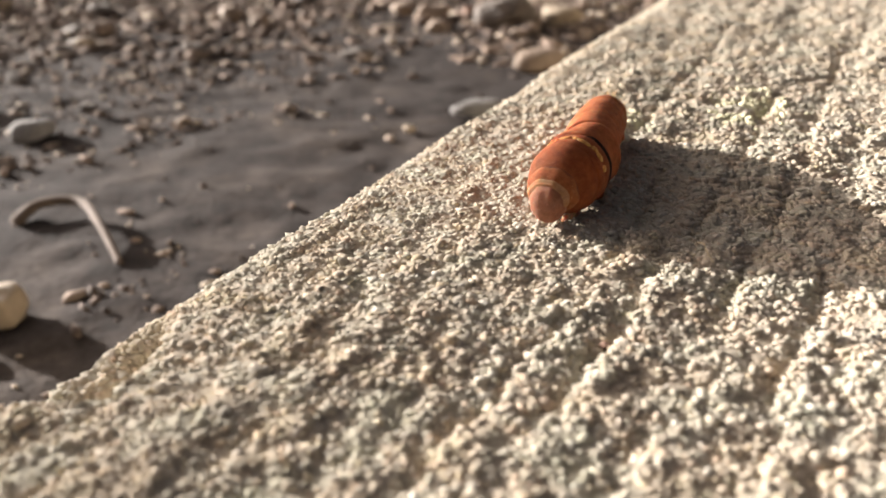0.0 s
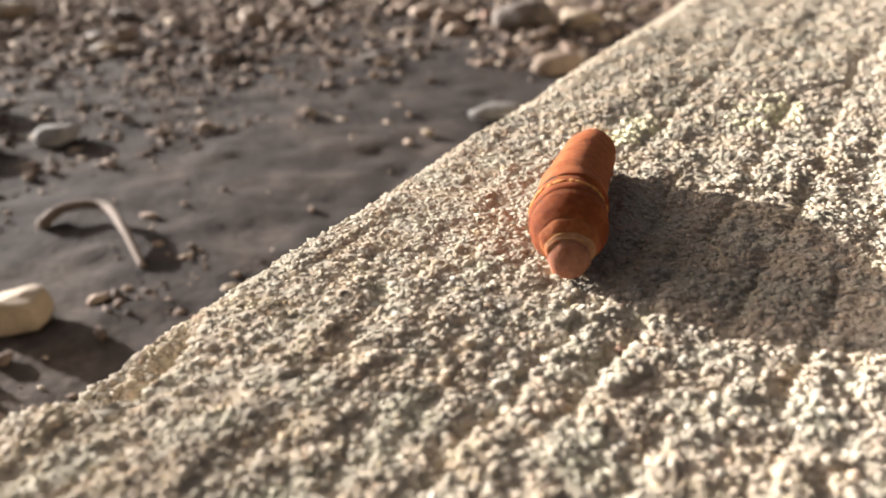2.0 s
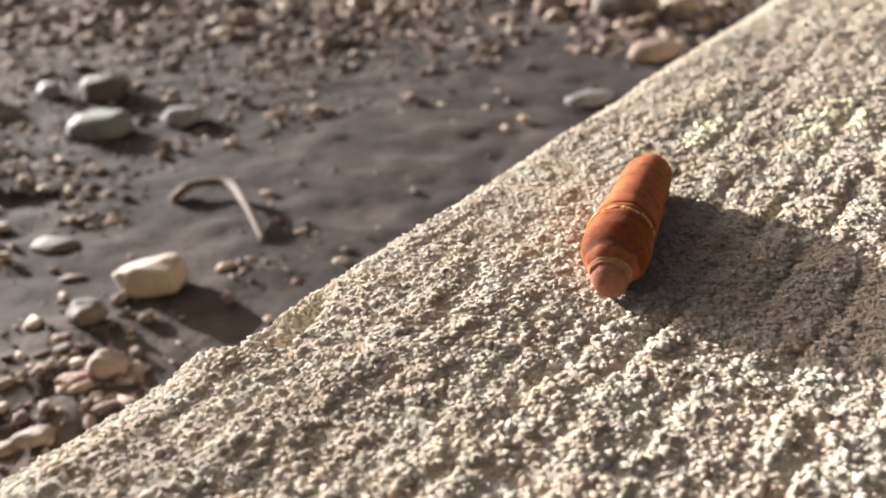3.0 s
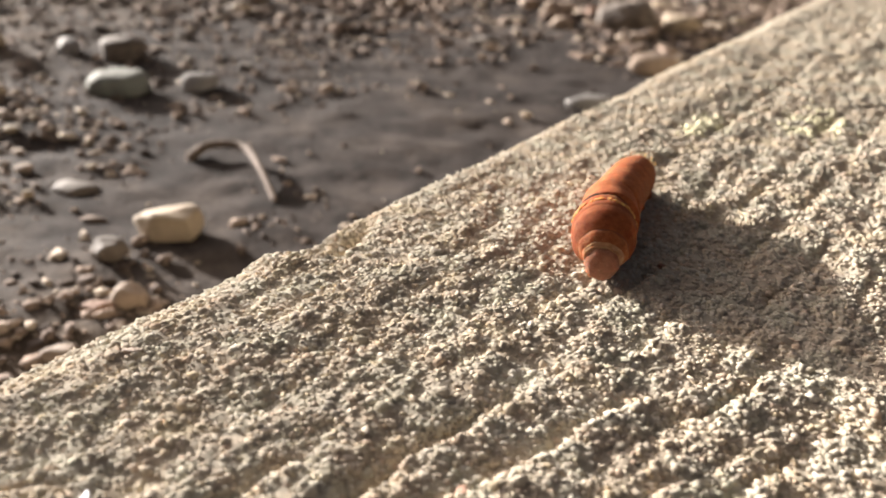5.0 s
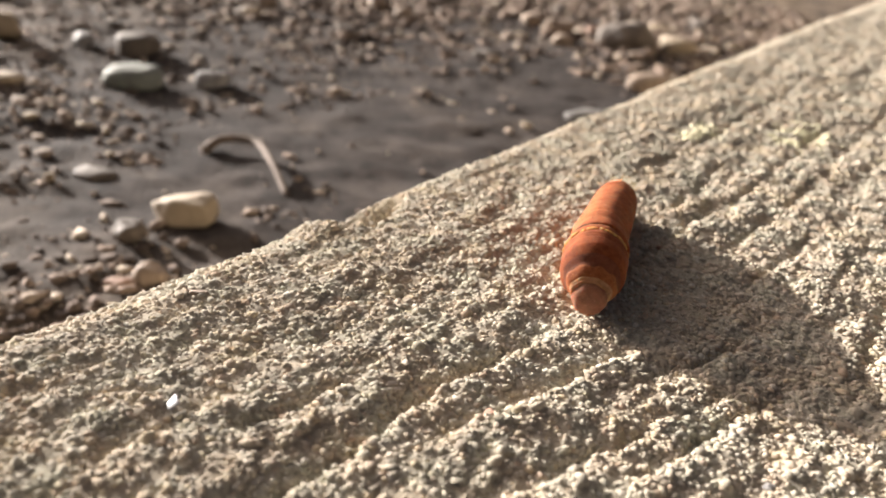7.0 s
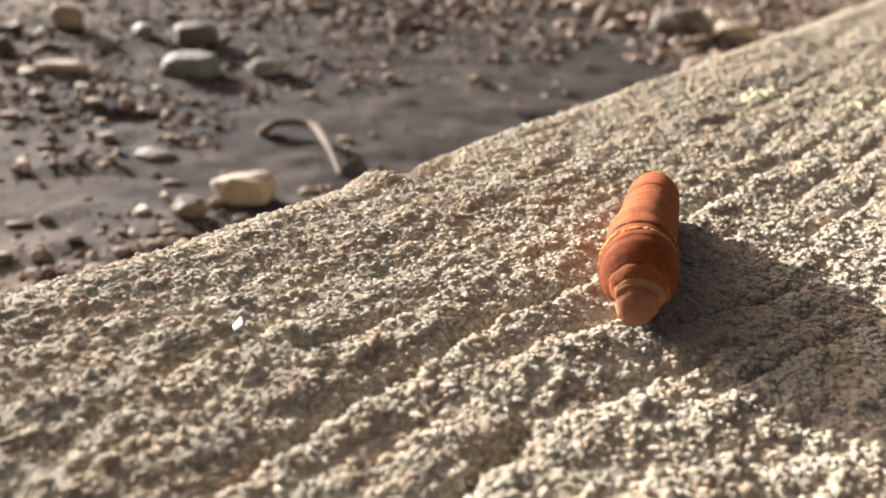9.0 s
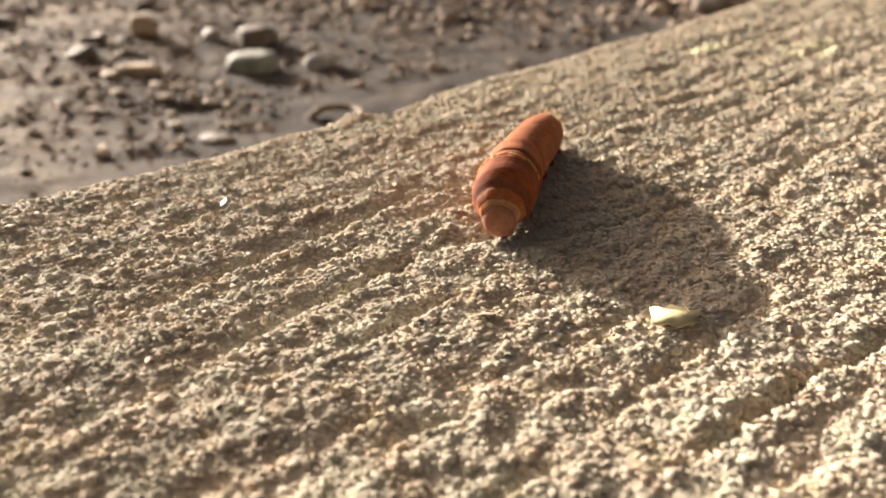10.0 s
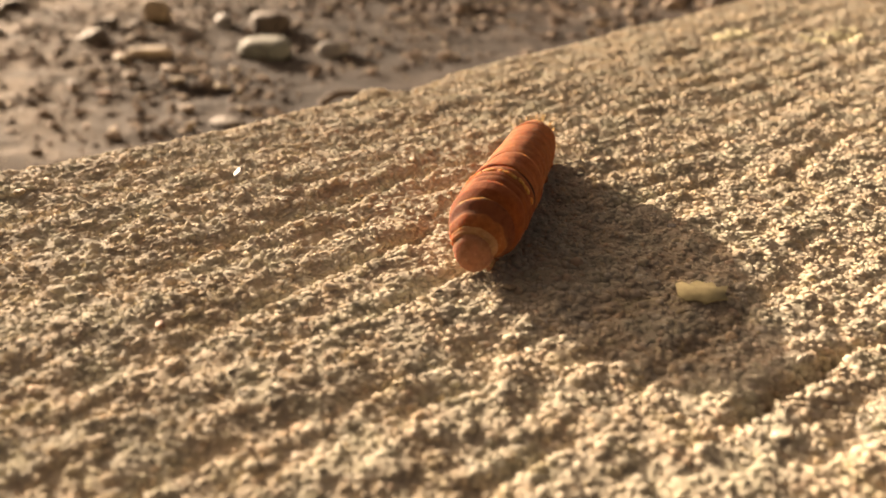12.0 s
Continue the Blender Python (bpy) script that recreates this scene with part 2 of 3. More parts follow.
# old board marks: distance from the rim, depth, start and end along it, drift away from the rim
GROOVES = [(0.0440, 0.0013, -0.120, -0.085, -0.10), (0.0500, 0.0012, -0.090, -0.055, 0.15), (0.0690, 0.0019, -0.125, -0.055, -0.02), (0.0672, 0.0019, -0.060, -0.020, 0.13),
           (0.0718, 0.0016, 0.030, 0.095, 0.08), (0.0940, 0.0018, -0.120, -0.075, -0.03), (0.0800, 0.0015, -0.052, -0.012, 0.26), (0.0850, 0.0012, 0.015, 0.050, 0.25),
           (0.0895, 0.0012, 0.060, 0.095, 0.0), (0.1105, 0.0018, -0.110, -0.080, 0.0), (0.0970, 0.0015, -0.055, -0.025, 0.30), (0.1110, 0.0018, -0.040, 0.005, 0.26),
           (0.1018, 0.0012, 0.045, 0.095, 0.03), (0.1300, 0.0018, -0.140, -0.110, 0.10), (0.1398, 0.0016, -0.132, -0.100, -0.02), (0.1740, 0.0026, -0.095, -0.035, 0.18),
           (0.0985, 0.0012, -0.015, 0.015, 0.33), (0.0640, 0.0010, 0.080, 0.140, 0.0), (0.0775, 0.0010, 0.095, 0.240, 0.0), (0.0330, 0.0009, -0.240, -0.110, 0.0),
           (0.0460, 0.0008, 0.120, 0.450, 0.0), (0.1180, 0.0007, 0.030, 0.120, 0.0), (0.1560, 0.0012, -0.150, -0.050, 0.05), (0.1240, 0.0012, -0.300, -0.150, 0.0),
           (0.0930, 0.0010, 0.110, 0.300, 0.0), (0.0590, 0.0009, -0.020, 0.060, 0.10), (0.1340, 0.0010, 0.000, 0.150, 0.0)]


def relief(u, s, fine=True):
    """Height of the worn surface above its ideal form."""
    h = 0.0006 * fbm(u / 0.05, s / 0.04, 3, 3)
    h = h + 0.00048 * fbm(u / 0.065, s / 0.0095, 11, 2) + 0.00022 * fbm(u / 0.030, s / 0.0042, 15, 2)
    for k, (v, depth, a, b, drift) in enumerate(GROOVES):
        w = v + drift * (u - a) + 0.0014 * vnoise(u / 0.045, u * 0 + k, 21) + 0.0011 * vnoise(u / 0.009, u * 0 + k, 22) + 0.0008 * vnoise(u / 0.003, s / 0.003, 24)
        here = smooth(a - 0.02, a + 0.02, u) * (1 - smooth(b - 0.02, b + 0.02, u))
        d = s - w
        h = h - here * 1.25 * depth * np.where(d < 0, np.exp(-(d / 0.0028) ** 2), np.exp(-(d / 0.0013) ** 2)) * np.maximum(0, 0.9 + 0.6 * vnoise(u / 0.018, u * 0 + k, 23))
        h = h + here * depth * 0.18 * np.exp(-((d - 0.0038) / 0.0028) ** 2)
    # crack across the surface
    cu = 0.138 + 0.002 * vnoise(s / 0.01, s * 0, 31)
    h = h - 0.0036 * np.exp(-((u - cu) / 0.0016) ** 2) * smooth(0.070, 0.080, s) * (1 - smooth(0.15, 0.17, s))
    # chipped rim
    q = np.sqrt(((u - 0.0085) / np.where(u < 0.0085, 0.0078, 0.0260)) ** 2 + ((s + 0.001) / 0.0125) ** 2) + 0.12 * vnoise(u / 0.006, s / 0.006, 41)
    chip = 1 - smooth(0.38, 1.04, q)
    h = h - 0.0088 * chip + 0.0022 * np.exp(-((u + 0.0045) / 0.0038) ** 2 - ((s + 0.002) / 0.010) ** 2)
    # the rim is worn lower beyond the chip
    h = h - 0.0013 * smooth(-0.05, 0.0, u) * (1 - smooth(0.20, 0.30, u)) * (1 - smooth(0.002, 0.030, s))
    if fine:
        worn = 0.62 + 0.38 * smooth(-0.006, 0.03, s)
        warp = 0.5 * vnoise(u / 0.02, s / 0.02, 6)
        h = h + worn * (0.00024 * fbm(u / 0.0050, s / 0.0036, 51, 2) + 0.00046 * bumps(u / 0.0100 + warp, s / 0.0060 + warp, 61, 0.7) + 0.00044 * bumps(u / 0.0046, s / 0.0034 + warp, 65, 0.7) + 0.00028 * bumps(u / 0.0027 + warp, s / 0.0023, 67, 0.85))
        h = h + 0.00009 * vnoise(u / 0.0011, s / 0.0011, 81)
    return h


def on_ledge(u, s, h):
    """Places on the ledge, h above its ideal form; s wraps over the rounded rim and down the side."""
    a = np.clip((FLAT - s) / ROUND, 0, math.pi / 2)
    down = np.maximum(FLAT - s - ROUND * math.pi / 2, 0)
    v = np.where(s >= FLAT, s, FLAT - ROUND * np.sin(a)) - h * np.sin(a)
    z = -ROUND * (1 - np.cos(a)) - down + h * np.cos(a)
    # the rim bulges outward towards the near end
    v = v - (0.003 * (1 - smooth(-0.110, -0.085, u)) + 0.005 * (1 - smooth(-0.150, -0.105, u))) * (1 - smooth(0.0, 0.06, s))
    return np.stack([RIM[0] + u * ALONG[0] + v * INWARD[0], RIM[1] + u * ALONG[1] + v * INWARD[1], z], -1)


def concrete_ledge():
    us = stretch((-0.85, -0.21, 0.01), (-0.21, 0.13, 0.00088), (0.13, 0.28, 0.0012), (0.28, 0.60, 0.0020), (0.60, 1.7, 0.012))
    bottom = FLAT - ROUND * math.pi / 2 - (0.14 - ROUND)
    ss = stretch((bottom, -0.04, 0.003), (-0.04, 0.20, 0.00088), (0.20, 0.25, 0.002), (0.25, 0.36, 0.0025), (0.36, 0.9, 0.02))
    u, s = np.meshgrid(us, ss, indexing="ij")
    h = relief(u, s)
    place = on_ledge(u, s, h)
    place[0, :, 2] = place[-1, :, 2] = place[:, -1, 2] = -0.14
    ob = mesh_from("concrete_ledge", place.reshape(-1, 3), grid_faces(len(us), len(ss))[:, ::-1], CONCRETE)
    return tagged(ob, "weathered sandy concrete ledge with a rounded, chipped rim", "ledge", kind="structure")


def open_grain():
    """A round crumb whose buried underside is left away."""
    bm = bmesh.new()
    bmesh.ops.create_icosphere(bm, subdivisions=1, radius=1)
    base = np.array([v.co for v in bm.verts])
    tri = np.array([[v.index for v in f.verts] for f in bm.faces])
    bm.free()
    return base, tri[~(tri == int(np.argmin(base[:, 2]))).any(1)]


def set_grains(name, u, s, r, mat, rng, sink=0.15):
    """Small uneven grains of radius r pressed into the ledge at u, s."""
    count = len(u)
    # on the flanks of grooves and lumps they stand out a little more
    e = 0.0006
    steep = np.hypot(relief(u + e, s) - relief(u - e, s), relief(u, s + e) - relief(u, s - e)) / (2 * e)
    p = on_ledge(u, s, relief(u, s) + (0.5 * np.minimum(steep, 1.0) - sink) * r)
    base, tri = open_grain()
    turn = rng.normal(size=(count, 4)) * (1.0, 0.16, 0.16, 1.0)
    turn /= np.linalg.norm(turn, axis=1)[:, None]
    w, x, y, z = turn.T
    rot = np.stack([1 - 2 * (y * y + z * z), 2 * (x * y - w * z), 2 * (x * z + w * y), 2 * (x * y + w * z), 1 - 2 * (x * x + z * z), 2 * (y * z - w * x), 2 * (x * z - w * y), 2 * (y * z + w * x), 1 - 2 * (x * x + y * y)], -1).reshape(-1, 3, 3)
    size = r[:, None] * rng.uniform(0.6, 1.35, (count, 3))
    lumps = 1 + rng.normal(0, 0.24, (count, len(base), 1))
    verts = np.einsum("nij,nvj->nvi", rot, base[None] * lumps * size[:, None, :])
    verts[:, :, 2] *= 0.66
    verts += p[:, None, :]
    faces = tri[None] + (np.arange(count) * len(base))[:, None, None]
    return mesh_from(name, verts.reshape(-1, 3), faces.reshape(-1, 3), mat)


def sand_grains(ledge):
    """Coarse grains set in the surface."""
    rng = np.random.default_rng(4)
    us, vs, rs = [], [], []
    # fine grains packed close together, coarser ones between them
    for cell, a, b, low, high, share in ((0.00096, -0.20, 0.13, 0.00046, 0.00112, 0.97), (0.0013, 0.13, 0.34, 0.0006, 0.00125, 0.97), (0.0024, 0.34, 0.62, 0.0008, 0.0013, 0.9), (0.0034, -0.27, 0.30, 0.0008, 0.00125, 0.5)):
        gu, gs = np.meshgrid(np.arange(a, b, cell), np.arange(-0.03, 0.20, cell), indexing="ij")
        u = gu.ravel() + rng.uniform(-0.5, 0.5, gu.size) * cell
        v = gs.ravel() + rng.uniform(-0.5, 0.5, gs.size) * cell
        lush = share * (0.86 + 0.14 * smooth(-0.6, 0.1, fbm(u / 0.012, v / 0.012, 91, 2)))
        if share > 0.95:
            # the flanks of the grooves carry grains as well
            again = np.abs(relief(u, v + 0.0006, False) - relief(u, v - 0.0006, False)) / 0.0012 > 0.28
            u = np.concatenate([u, u[again] + rng.uniform(-0.5, 0.5, again.sum()) * cell])
            v = np.concatenate([v, v[again] + rng.uniform(-0.5, 0.5, again.sum()) * cell])
            lush = np.concatenate([lush, np.ones(again.sum())])
        # the far stretch is set with them only towards the rim
        keep = (rng.uniform(0, 1, u.size) < lush) & (v < 0.21 - 0.65 * np.clip(u + 0.01, 0.0, 0.10)) & (v > -0.022)
        us.append(u[keep])
        vs.append(v[keep])
        rs.append(low + (high - low) * rng.uniform(0, 1, keep.sum()) ** 1.8)
    u, v, r = np.concatenate(us), np.concatenate(vs), np.concatenate(rs)
    ob = set_grains("sand_grain", u, v, r, GRAIN, rng, rng.uniform(0.15, 0.6, len(u)))
    ob.parent = ledge
    return tagged(ob, "coarse beige sand grains set in the concrete", kind="stuff")


def ledge_uv(x, y):
    return (x - RIM[0]) * ALONG[0] + (y - RIM[1]) * ALONG[1], (x - RIM[0]) * INWARD[0] + (y - RIM[1]) * INWARD[1]


def ledge_top(x, y):
    u, v = ledge_uv(np.array([x]), np.array([y]))
    return float(on_ledge(u, v, relief(u, v))[0, 2])


def lichen(x, y, spread, count, seed):
    """A thin crust of yellow lichen crumbs."""
    rng = np.random.default_rng(seed)
    u0, v0 = ledge_uv(x, y)
    u, s = u0 + rng.normal(0, spread, count), v0 + rng.normal(0, spread * 0.45, count)
    keep = fbm(u / 0.006, s / 0.006, 131, 2) > -0.15
    ob = set_grains("lichen", u[keep], s[keep], rng.uniform(0.0006, 0.0011, keep.sum()), LICHEN, rng, 0.0)
    return tagged(ob, "pale yellow lichen crust on the concrete", "lichen", "lichen patches", kind="stuff")


# ---- the ground below ----
HEAPS = ((-0.45, 0.555, 0.045, 1.0), (-0.385, 0.530, 0.035, 1.0), (-0.325, 0.510, 0.025, 0.9), (-0.407, 0.479, 0.03, 0.6), (-0.345, 0.395, 0.03, 0.5), (-0.290, 0.475, 0.018, 0.9),
         (-0.225, 0.265, 0.050, 1.3), (-0.190, 0.245, 0.03, 1.0), (-0.215, 0.690, 0.022, 0.9), (-0.127, 0.725, 0.018, 0.8), (-0.152, 0.400, 0.018, 0.9), (-0.150, 0.450, 0.014, 0.5),
         (0.100, 1.040, 0.075, 1.2), (0.030, 1.120, 0.050, 0.9), (0.160, 1.200, 0.090, 1.0), (0.070, 0.950, 0.040, 0.7))


def ground_height(x, y):
    heap = sum(much * np.exp(-((x - hx) ** 2 + (y - hy) ** 2) / (wide * wide)) * wide for hx, hy, wide, much in HEAPS)
    return heap * (0.10 + 0.05 * fbm(x / 0.015, y / 0.015, 105, 2)) + GROUND_Z - 0.001 + 0.002 * fbm(x / 0.2, y / 0.2, 101, 2) + 0.0010 * fbm(x / 0.03, y / 0.03, 111, 3) + 0.0019 * bumps(x / 0.034 + 0.9 * fbm(x / 0.05, y / 0.05, 115, 2), y / 0.026 + 0.7 * fbm(x / 0.04, y / 0.04, 116, 1), 117, 0.4) + 0.0013 * bumps(x / 0.013 + 0.8 * vnoise(x / 0.02, y / 0.02, 118), y / 0.011, 119, 0.55)


def ground():
    xs = stretch((-60, -4, 4), (-4, -1.4, 0.2), (-1.4, 0.6, 0.0085), (0.6, 4, 0.2), (4, 60.1, 4))
    ys = stretch((-60, -4, 4), (-4, 0, 0.2), (0.0, 1.9, 0.0085), (1.9, 4, 0.1), (4, 60.1, 4))
    x, y = np.meshgrid(xs, ys, indexing="ij")
    z = ground_height(x, y)
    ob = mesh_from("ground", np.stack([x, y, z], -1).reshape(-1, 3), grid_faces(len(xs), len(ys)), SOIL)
    return tagged(ob, "dark bare soil with stones and dry litter", "ground", kind="structure")


def pebble_mesh(name, seed, sides, mat, rough=0.16, fine=3, top=0.36, cuts=()):
    rng = random.Random(seed)
    bm = bmesh.new()
    bmesh.ops.create_icosphere(bm, subdivisions=fine, radius=0.5)
    off = Vector((rng.uniform(0, 99), rng.uniform(0, 99), rng.uniform(0, 99)))
    # worn flats on the stone's sides and top
    flats = [(Vector((rng.gauss(0, 1), rng.gauss(0, 1), rng.gauss(0, 0.8))).normalized(), rng.uniform(0.32, 0.44)) for _ in range(8)]
    flats.append((Vector((rng.gauss(0, 0.12), rng.gauss(0, 0.12), 1)).normalized(), top))
    flats += [(Vector(n).normalized(), far) for n, far in cuts]
    for v in bm.verts:
        k = 1 + rough * noise.noise(v.co * 2.2 + off) + 0.4 * rough * noise.noise(v.co * 6 + off)
        for n, far in flats:
            over = v.co.dot(n) - far
            if over > 0:
                v.co -= n * over * 0.9
        v.co = Vector((v.co.x * sides[0], v.co.y * sides[1], v.co.z * sides[2])) * k
    for f in bm.faces:
        f.smooth = True
    me = bpy.data.meshes.new(name)
    bm.to_mesh(me)
    bm.free()
    me.materials.append(mat)
    return me


def ground_stone(x, y, size, colour, label, turn=0.0, sink=0.25, seed=1, rough=0.16, top=0.36, cuts=()):
    ob = new("stone", pebble_mesh("stone", seed, size, STONES[colour], rough, 4 if cuts else 3, top, cuts))
    z = float(ground_height(np.array([x]), np.array([y]))[0])
    ob.matrix_world = pose(x, y, z + size[2] * (0.5 - sink), 0, 0, turn)
    return tagged(ob, label, "stone", "stones on the ground")


def clods():
    """Dull lumps of earth and stone scattered over the soil, some half buried."""
    rng = random.Random(12)
    shapes = [pebble_mesh("clod", 50 + k, (1.0, 0.72 + 0.1 * (k % 3), 0.5), STONES["brown"], 0.42) for k in range(5)]
    taken = [(-0.21, 0.374, 0.05), (-0.365, 0.634, 0.06), (-0.54, 0.74, 0.05), (0.026, 0.733, 0.05), (0.092, 0.884, 0.06), (-0.21, 0.50, 0.08), (-0.454, 0.566, 0.05), (-0.31, 0.66, 0.04), (-0.415, 0.735, 0.05)]
    made = 0
    while made < 95:
        x, y = rng.uniform(-1.0, 0.25), rng.uniform(0.15, 1.45)
        v = (x - RIM[0]) * INWARD[0] + (y - RIM[1]) * INWARD[1]
        size = 0.010 + 0.030 * rng.random() ** 2.4
        if v > -0.05 or any(math.hypot(x - a, y - b) < c * 0.6 + size * 0.6 for a, b, c in taken):
            continue
        if y < 1.25 and v > -0.45 and not (v > -0.16 and y > 0.92) and rng.random() < 0.97:
            continue
        taken.append((x, y, size))
        ob = new("clod", rng.choice(shapes))
        z = float(ground_height(np.array([x]), np.array([y]))[0])
        ob.matrix_world = pose(x, y, z + 0.1 * size, rng.uniform(-15, 15), rng.uniform(-15, 15), rng.uniform(0, 360)) @ Matrix.Diagonal((size, size, size, 1))
        tagged(ob, "dull brown lump of earth half sunk in soil", "clod", "lumps of earth on the ground")
        made += 1


def gravel():
    """Crumbs of stone, soil and dead leaves, thicker towards the sunny side."""
    rng = np.random.default_rng(8)
    n = 150000
    x, y = rng.uniform(-1.1, 0.4, n), rng.uniform(0.05, 1.7, n)
    v = (x - RIM[0]) * INWARD[0] + (y - RIM[1]) * INWARD[1]
    dens = 0.02 + 0.40 * (1 - smooth(-0.54, -0.30, v)) + 0.5 * smooth(1.22, 1.4, y)
    # x, y, spread and strength of the heaps of rubble
    for hx, hy, wide, much in HEAPS:
        dens = dens + much * np.exp(-((x - hx) ** 2 + (y - hy) ** 2) / (wide * wide))
    keep = (v < -0.03) & (rng.uniform(0, 1, n) < dens * (0.35 + 0.65 * smooth(-0.3, 0.3, fbm(x / 0.03, y / 0.03, 121, 2))))
    x, y = x[keep], y[keep]
    n = len(x)
    r = 0.0011 + (0.0040 + 0.004 * smooth(0.8, 1.0, y)) * rng.uniform(0, 1, n) ** 4
    base, tri = open_grain()
    ang = rng.uniform(0, 6.283, n)
    size = r[:, None] * np.stack([rng.uniform(0.7, 1.7, n), rng.uniform(0.6, 1.1, n), rng.uniform(0.35, 0.8, n)], -1)
    p = base[None] * (1 + rng.normal(0, 0.2, (n, len(base), 1))) * size[:, None, :]
    c, s = np.cos(ang)[:, None], np.sin(ang)[:, None]
    verts = np.stack([p[:, :, 0] * c - p[:, :, 1] * s + x[:, None], p[:, :, 0] * s + p[:, :, 1] * c + y[:, None], p[:, :, 2] + (ground_height(x, y) + 0.3 * size[:, 2])[:, None]], -1)
    faces = tri[None] + (np.arange(n) * len(base))[:, None, None]
    ob = mesh_from("gravel", verts.reshape(-1, 3), faces.reshape(-1, 3), LITTER, False)
    return tagged(ob, "brown and beige gravel crumbs on dark soil", "gravel", kind="stuff")


def tube(points, radii, sides=8, seed=0):
    """A bmesh tube along points."""
    bm = bmesh.new()
    rings = []
    for i, p in enumerate(points):
        d = (points[min(i + 1, len(points) - 1)] - points[max(i - 1, 0)]).normalized()
        a = d.cross(Vector((0, 0, 1)))
        a = a.normalized() if a.length > 1e-6 else Vector((1, 0, 0))
        b = a.cross(d)
        rings.append([bm.verts.new(p + (a * math.cos(k * 2 * math.pi / sides) + b * math.sin(k * 2 * math.pi / sides)) * radii[i] * (1 + 0.15 * noise.noise(p * 300 + Vector((k, seed, 0))))) for k in range(sides)])
    for r0, r1 in zip(rings, rings[1:]):
        for k in range(sides):
            bm.faces.new((r0[k], r0[(k + 1) % sides], r1[(k + 1) % sides], r1[k]))
    bm.faces.new(rings[0][::-1])
    bm.faces.new(rings[-1])
    return bm


def lone(name, bm, mat, label, category, group="", kind=""):
    ob = part(name, bm, mat, None)
    return tagged(ob, label, category, group, kind)


def twig(points, thick, label, name="dry_stalk"):
    """A curved dry stalk lying on the soil."""
    pts, rad = [], []
    ctrl = [Vector(p) for p in points]
    for i in range(len(ctrl) - 1):
        for k in range(8):
            f = k / 8
            p0, p1, p2, p3 = ctrl[max(i - 1, 0)], ctrl[i], ctrl[i + 1], ctrl[min(i + 2, len(ctrl) - 1)]
            pts.append(0.5 * (2 * p1 + (p2 - p0) * f + (2 * p0 - 5 * p1 + 4 * p2 - p3) * f * f + (3 * p1 - p0 - 3 * p2 + p3) * f ** 3))
    pts.append(ctrl[-1])
    rad = [thick * (1 - 0.5 * i / len(pts)) for i in range(len(pts))]
    return lone(name, tube(pts, rad), DRY, label, "stalk")


# ---- the caterpillar: it faces +y, its base is at z = 0 ----
LENGTH, SIZE = 0.0643, 1.07
# distance behind the front, half width, height of the back
PROFILE = [(0.0006, 0.0042, 0.0089), (0.0014, 0.0048, 0.0101), (0.0026, 0.0054, 0.0111), (0.0038, 0.0058, 0.0119), (0.005, 0.0065, 0.0132), (0.007, 0.0071, 0.0146), (0.010, 0.0073, 0.0152), (0.016, 0.0069, 0.0150), (0.022, 0.0066, 0.0147), (0.030, 0.0064, 0.0144), (0.038, 0.0062, 0.0140), (0.046, 0.0060, 0.0134), (0.0535, 0.0058, 0.0125), (0.0587, 0.0053, 0.0113), (0.062, 0.0043, 0.0096), (0.0636, 0.0031, 0.0079), (0.0643, 0.0010, 0.0056)]


def girth(d):
    """Half width, half height and middle height of the body d behind its front."""
    ds = [k[0] for k in PROFILE]
    w, top = float(np.interp(d, ds, [k[1] for k in PROFILE])), float(np.interp(d, ds, [k[2] for k in PROFILE]))
    low = 0.0004 + 0.0030 * max(0.0, 1 - d / 0.007)
    return w, (top - low) / 2, (top + low) / 2


def body_ring(name, d0, d1, mat, parent, folds=3, depth=0.03, swell=1.0, label="", rugged=0.02, pillow=0.0):
    """One soft ring of the body from d0 to d1 behind the front, with shallow folds across it; pillow rounds both its edges."""
    bm = bmesh.new()
    steps, sides = max(14, folds * 8), 44
    rings = []
    mid = LENGTH / 2 - (d0 + d1) / 2
    for i in range(steps + 1):
        f = i / steps
        d = d0 + (d1 - d0) * f
        w, hh, c = girth(d)
        edge = 1 - 0.013 * (abs(2 * f - 1) ** 5) if d > 0.004 and d < 0.060 else 1 - 0.05 * max(0, (2 * f - 1) if d < 0.004 else (1 - 2 * f)) ** 7
        edge *= 1 - pillow * abs(2 * f - 1) ** 2.6
        fold = 1 - depth * (0.5 + 0.5 * math.cos(2 * math.pi * folds * f)) ** 3
        ring = []
        for k in range(sides):
            a = 2 * math.pi * k / sides
            up = math.sin(a)
            soft = fold if up > -0.3 else 1
            lump = 1 + rugged * noise.noise(Vector((math.cos(a) * 2, d * 260, math.sin(a) * 2))) + 0.006 * noise.noise(Vector((math.cos(a) * 6, d * 420, math.sin(a) * 6)))
            k2 = swell * edge * soft * lump
            ring.append(bm.verts.new((w * k2 * math.cos(a) * (1.0 + 0.04 * max(0, -up)), LENGTH / 2 - d - mid, c + hh * k2 * up)))
        rings.append(ring)
    for r0, r1 in zip(rings, rings[1:]):
        for k in range(sides):
            bm.faces.new((r0[k], r0[(k + 1) % sides], r1[(k + 1) % sides], r1[k]))
    bm.faces.new(rings[0][::-1])
    bm.faces.new(rings[-1])
    ob = part(name, bm, mat, parent, label)
    ob.matrix_world = pose(0, mid, 0)
    return ob, mid


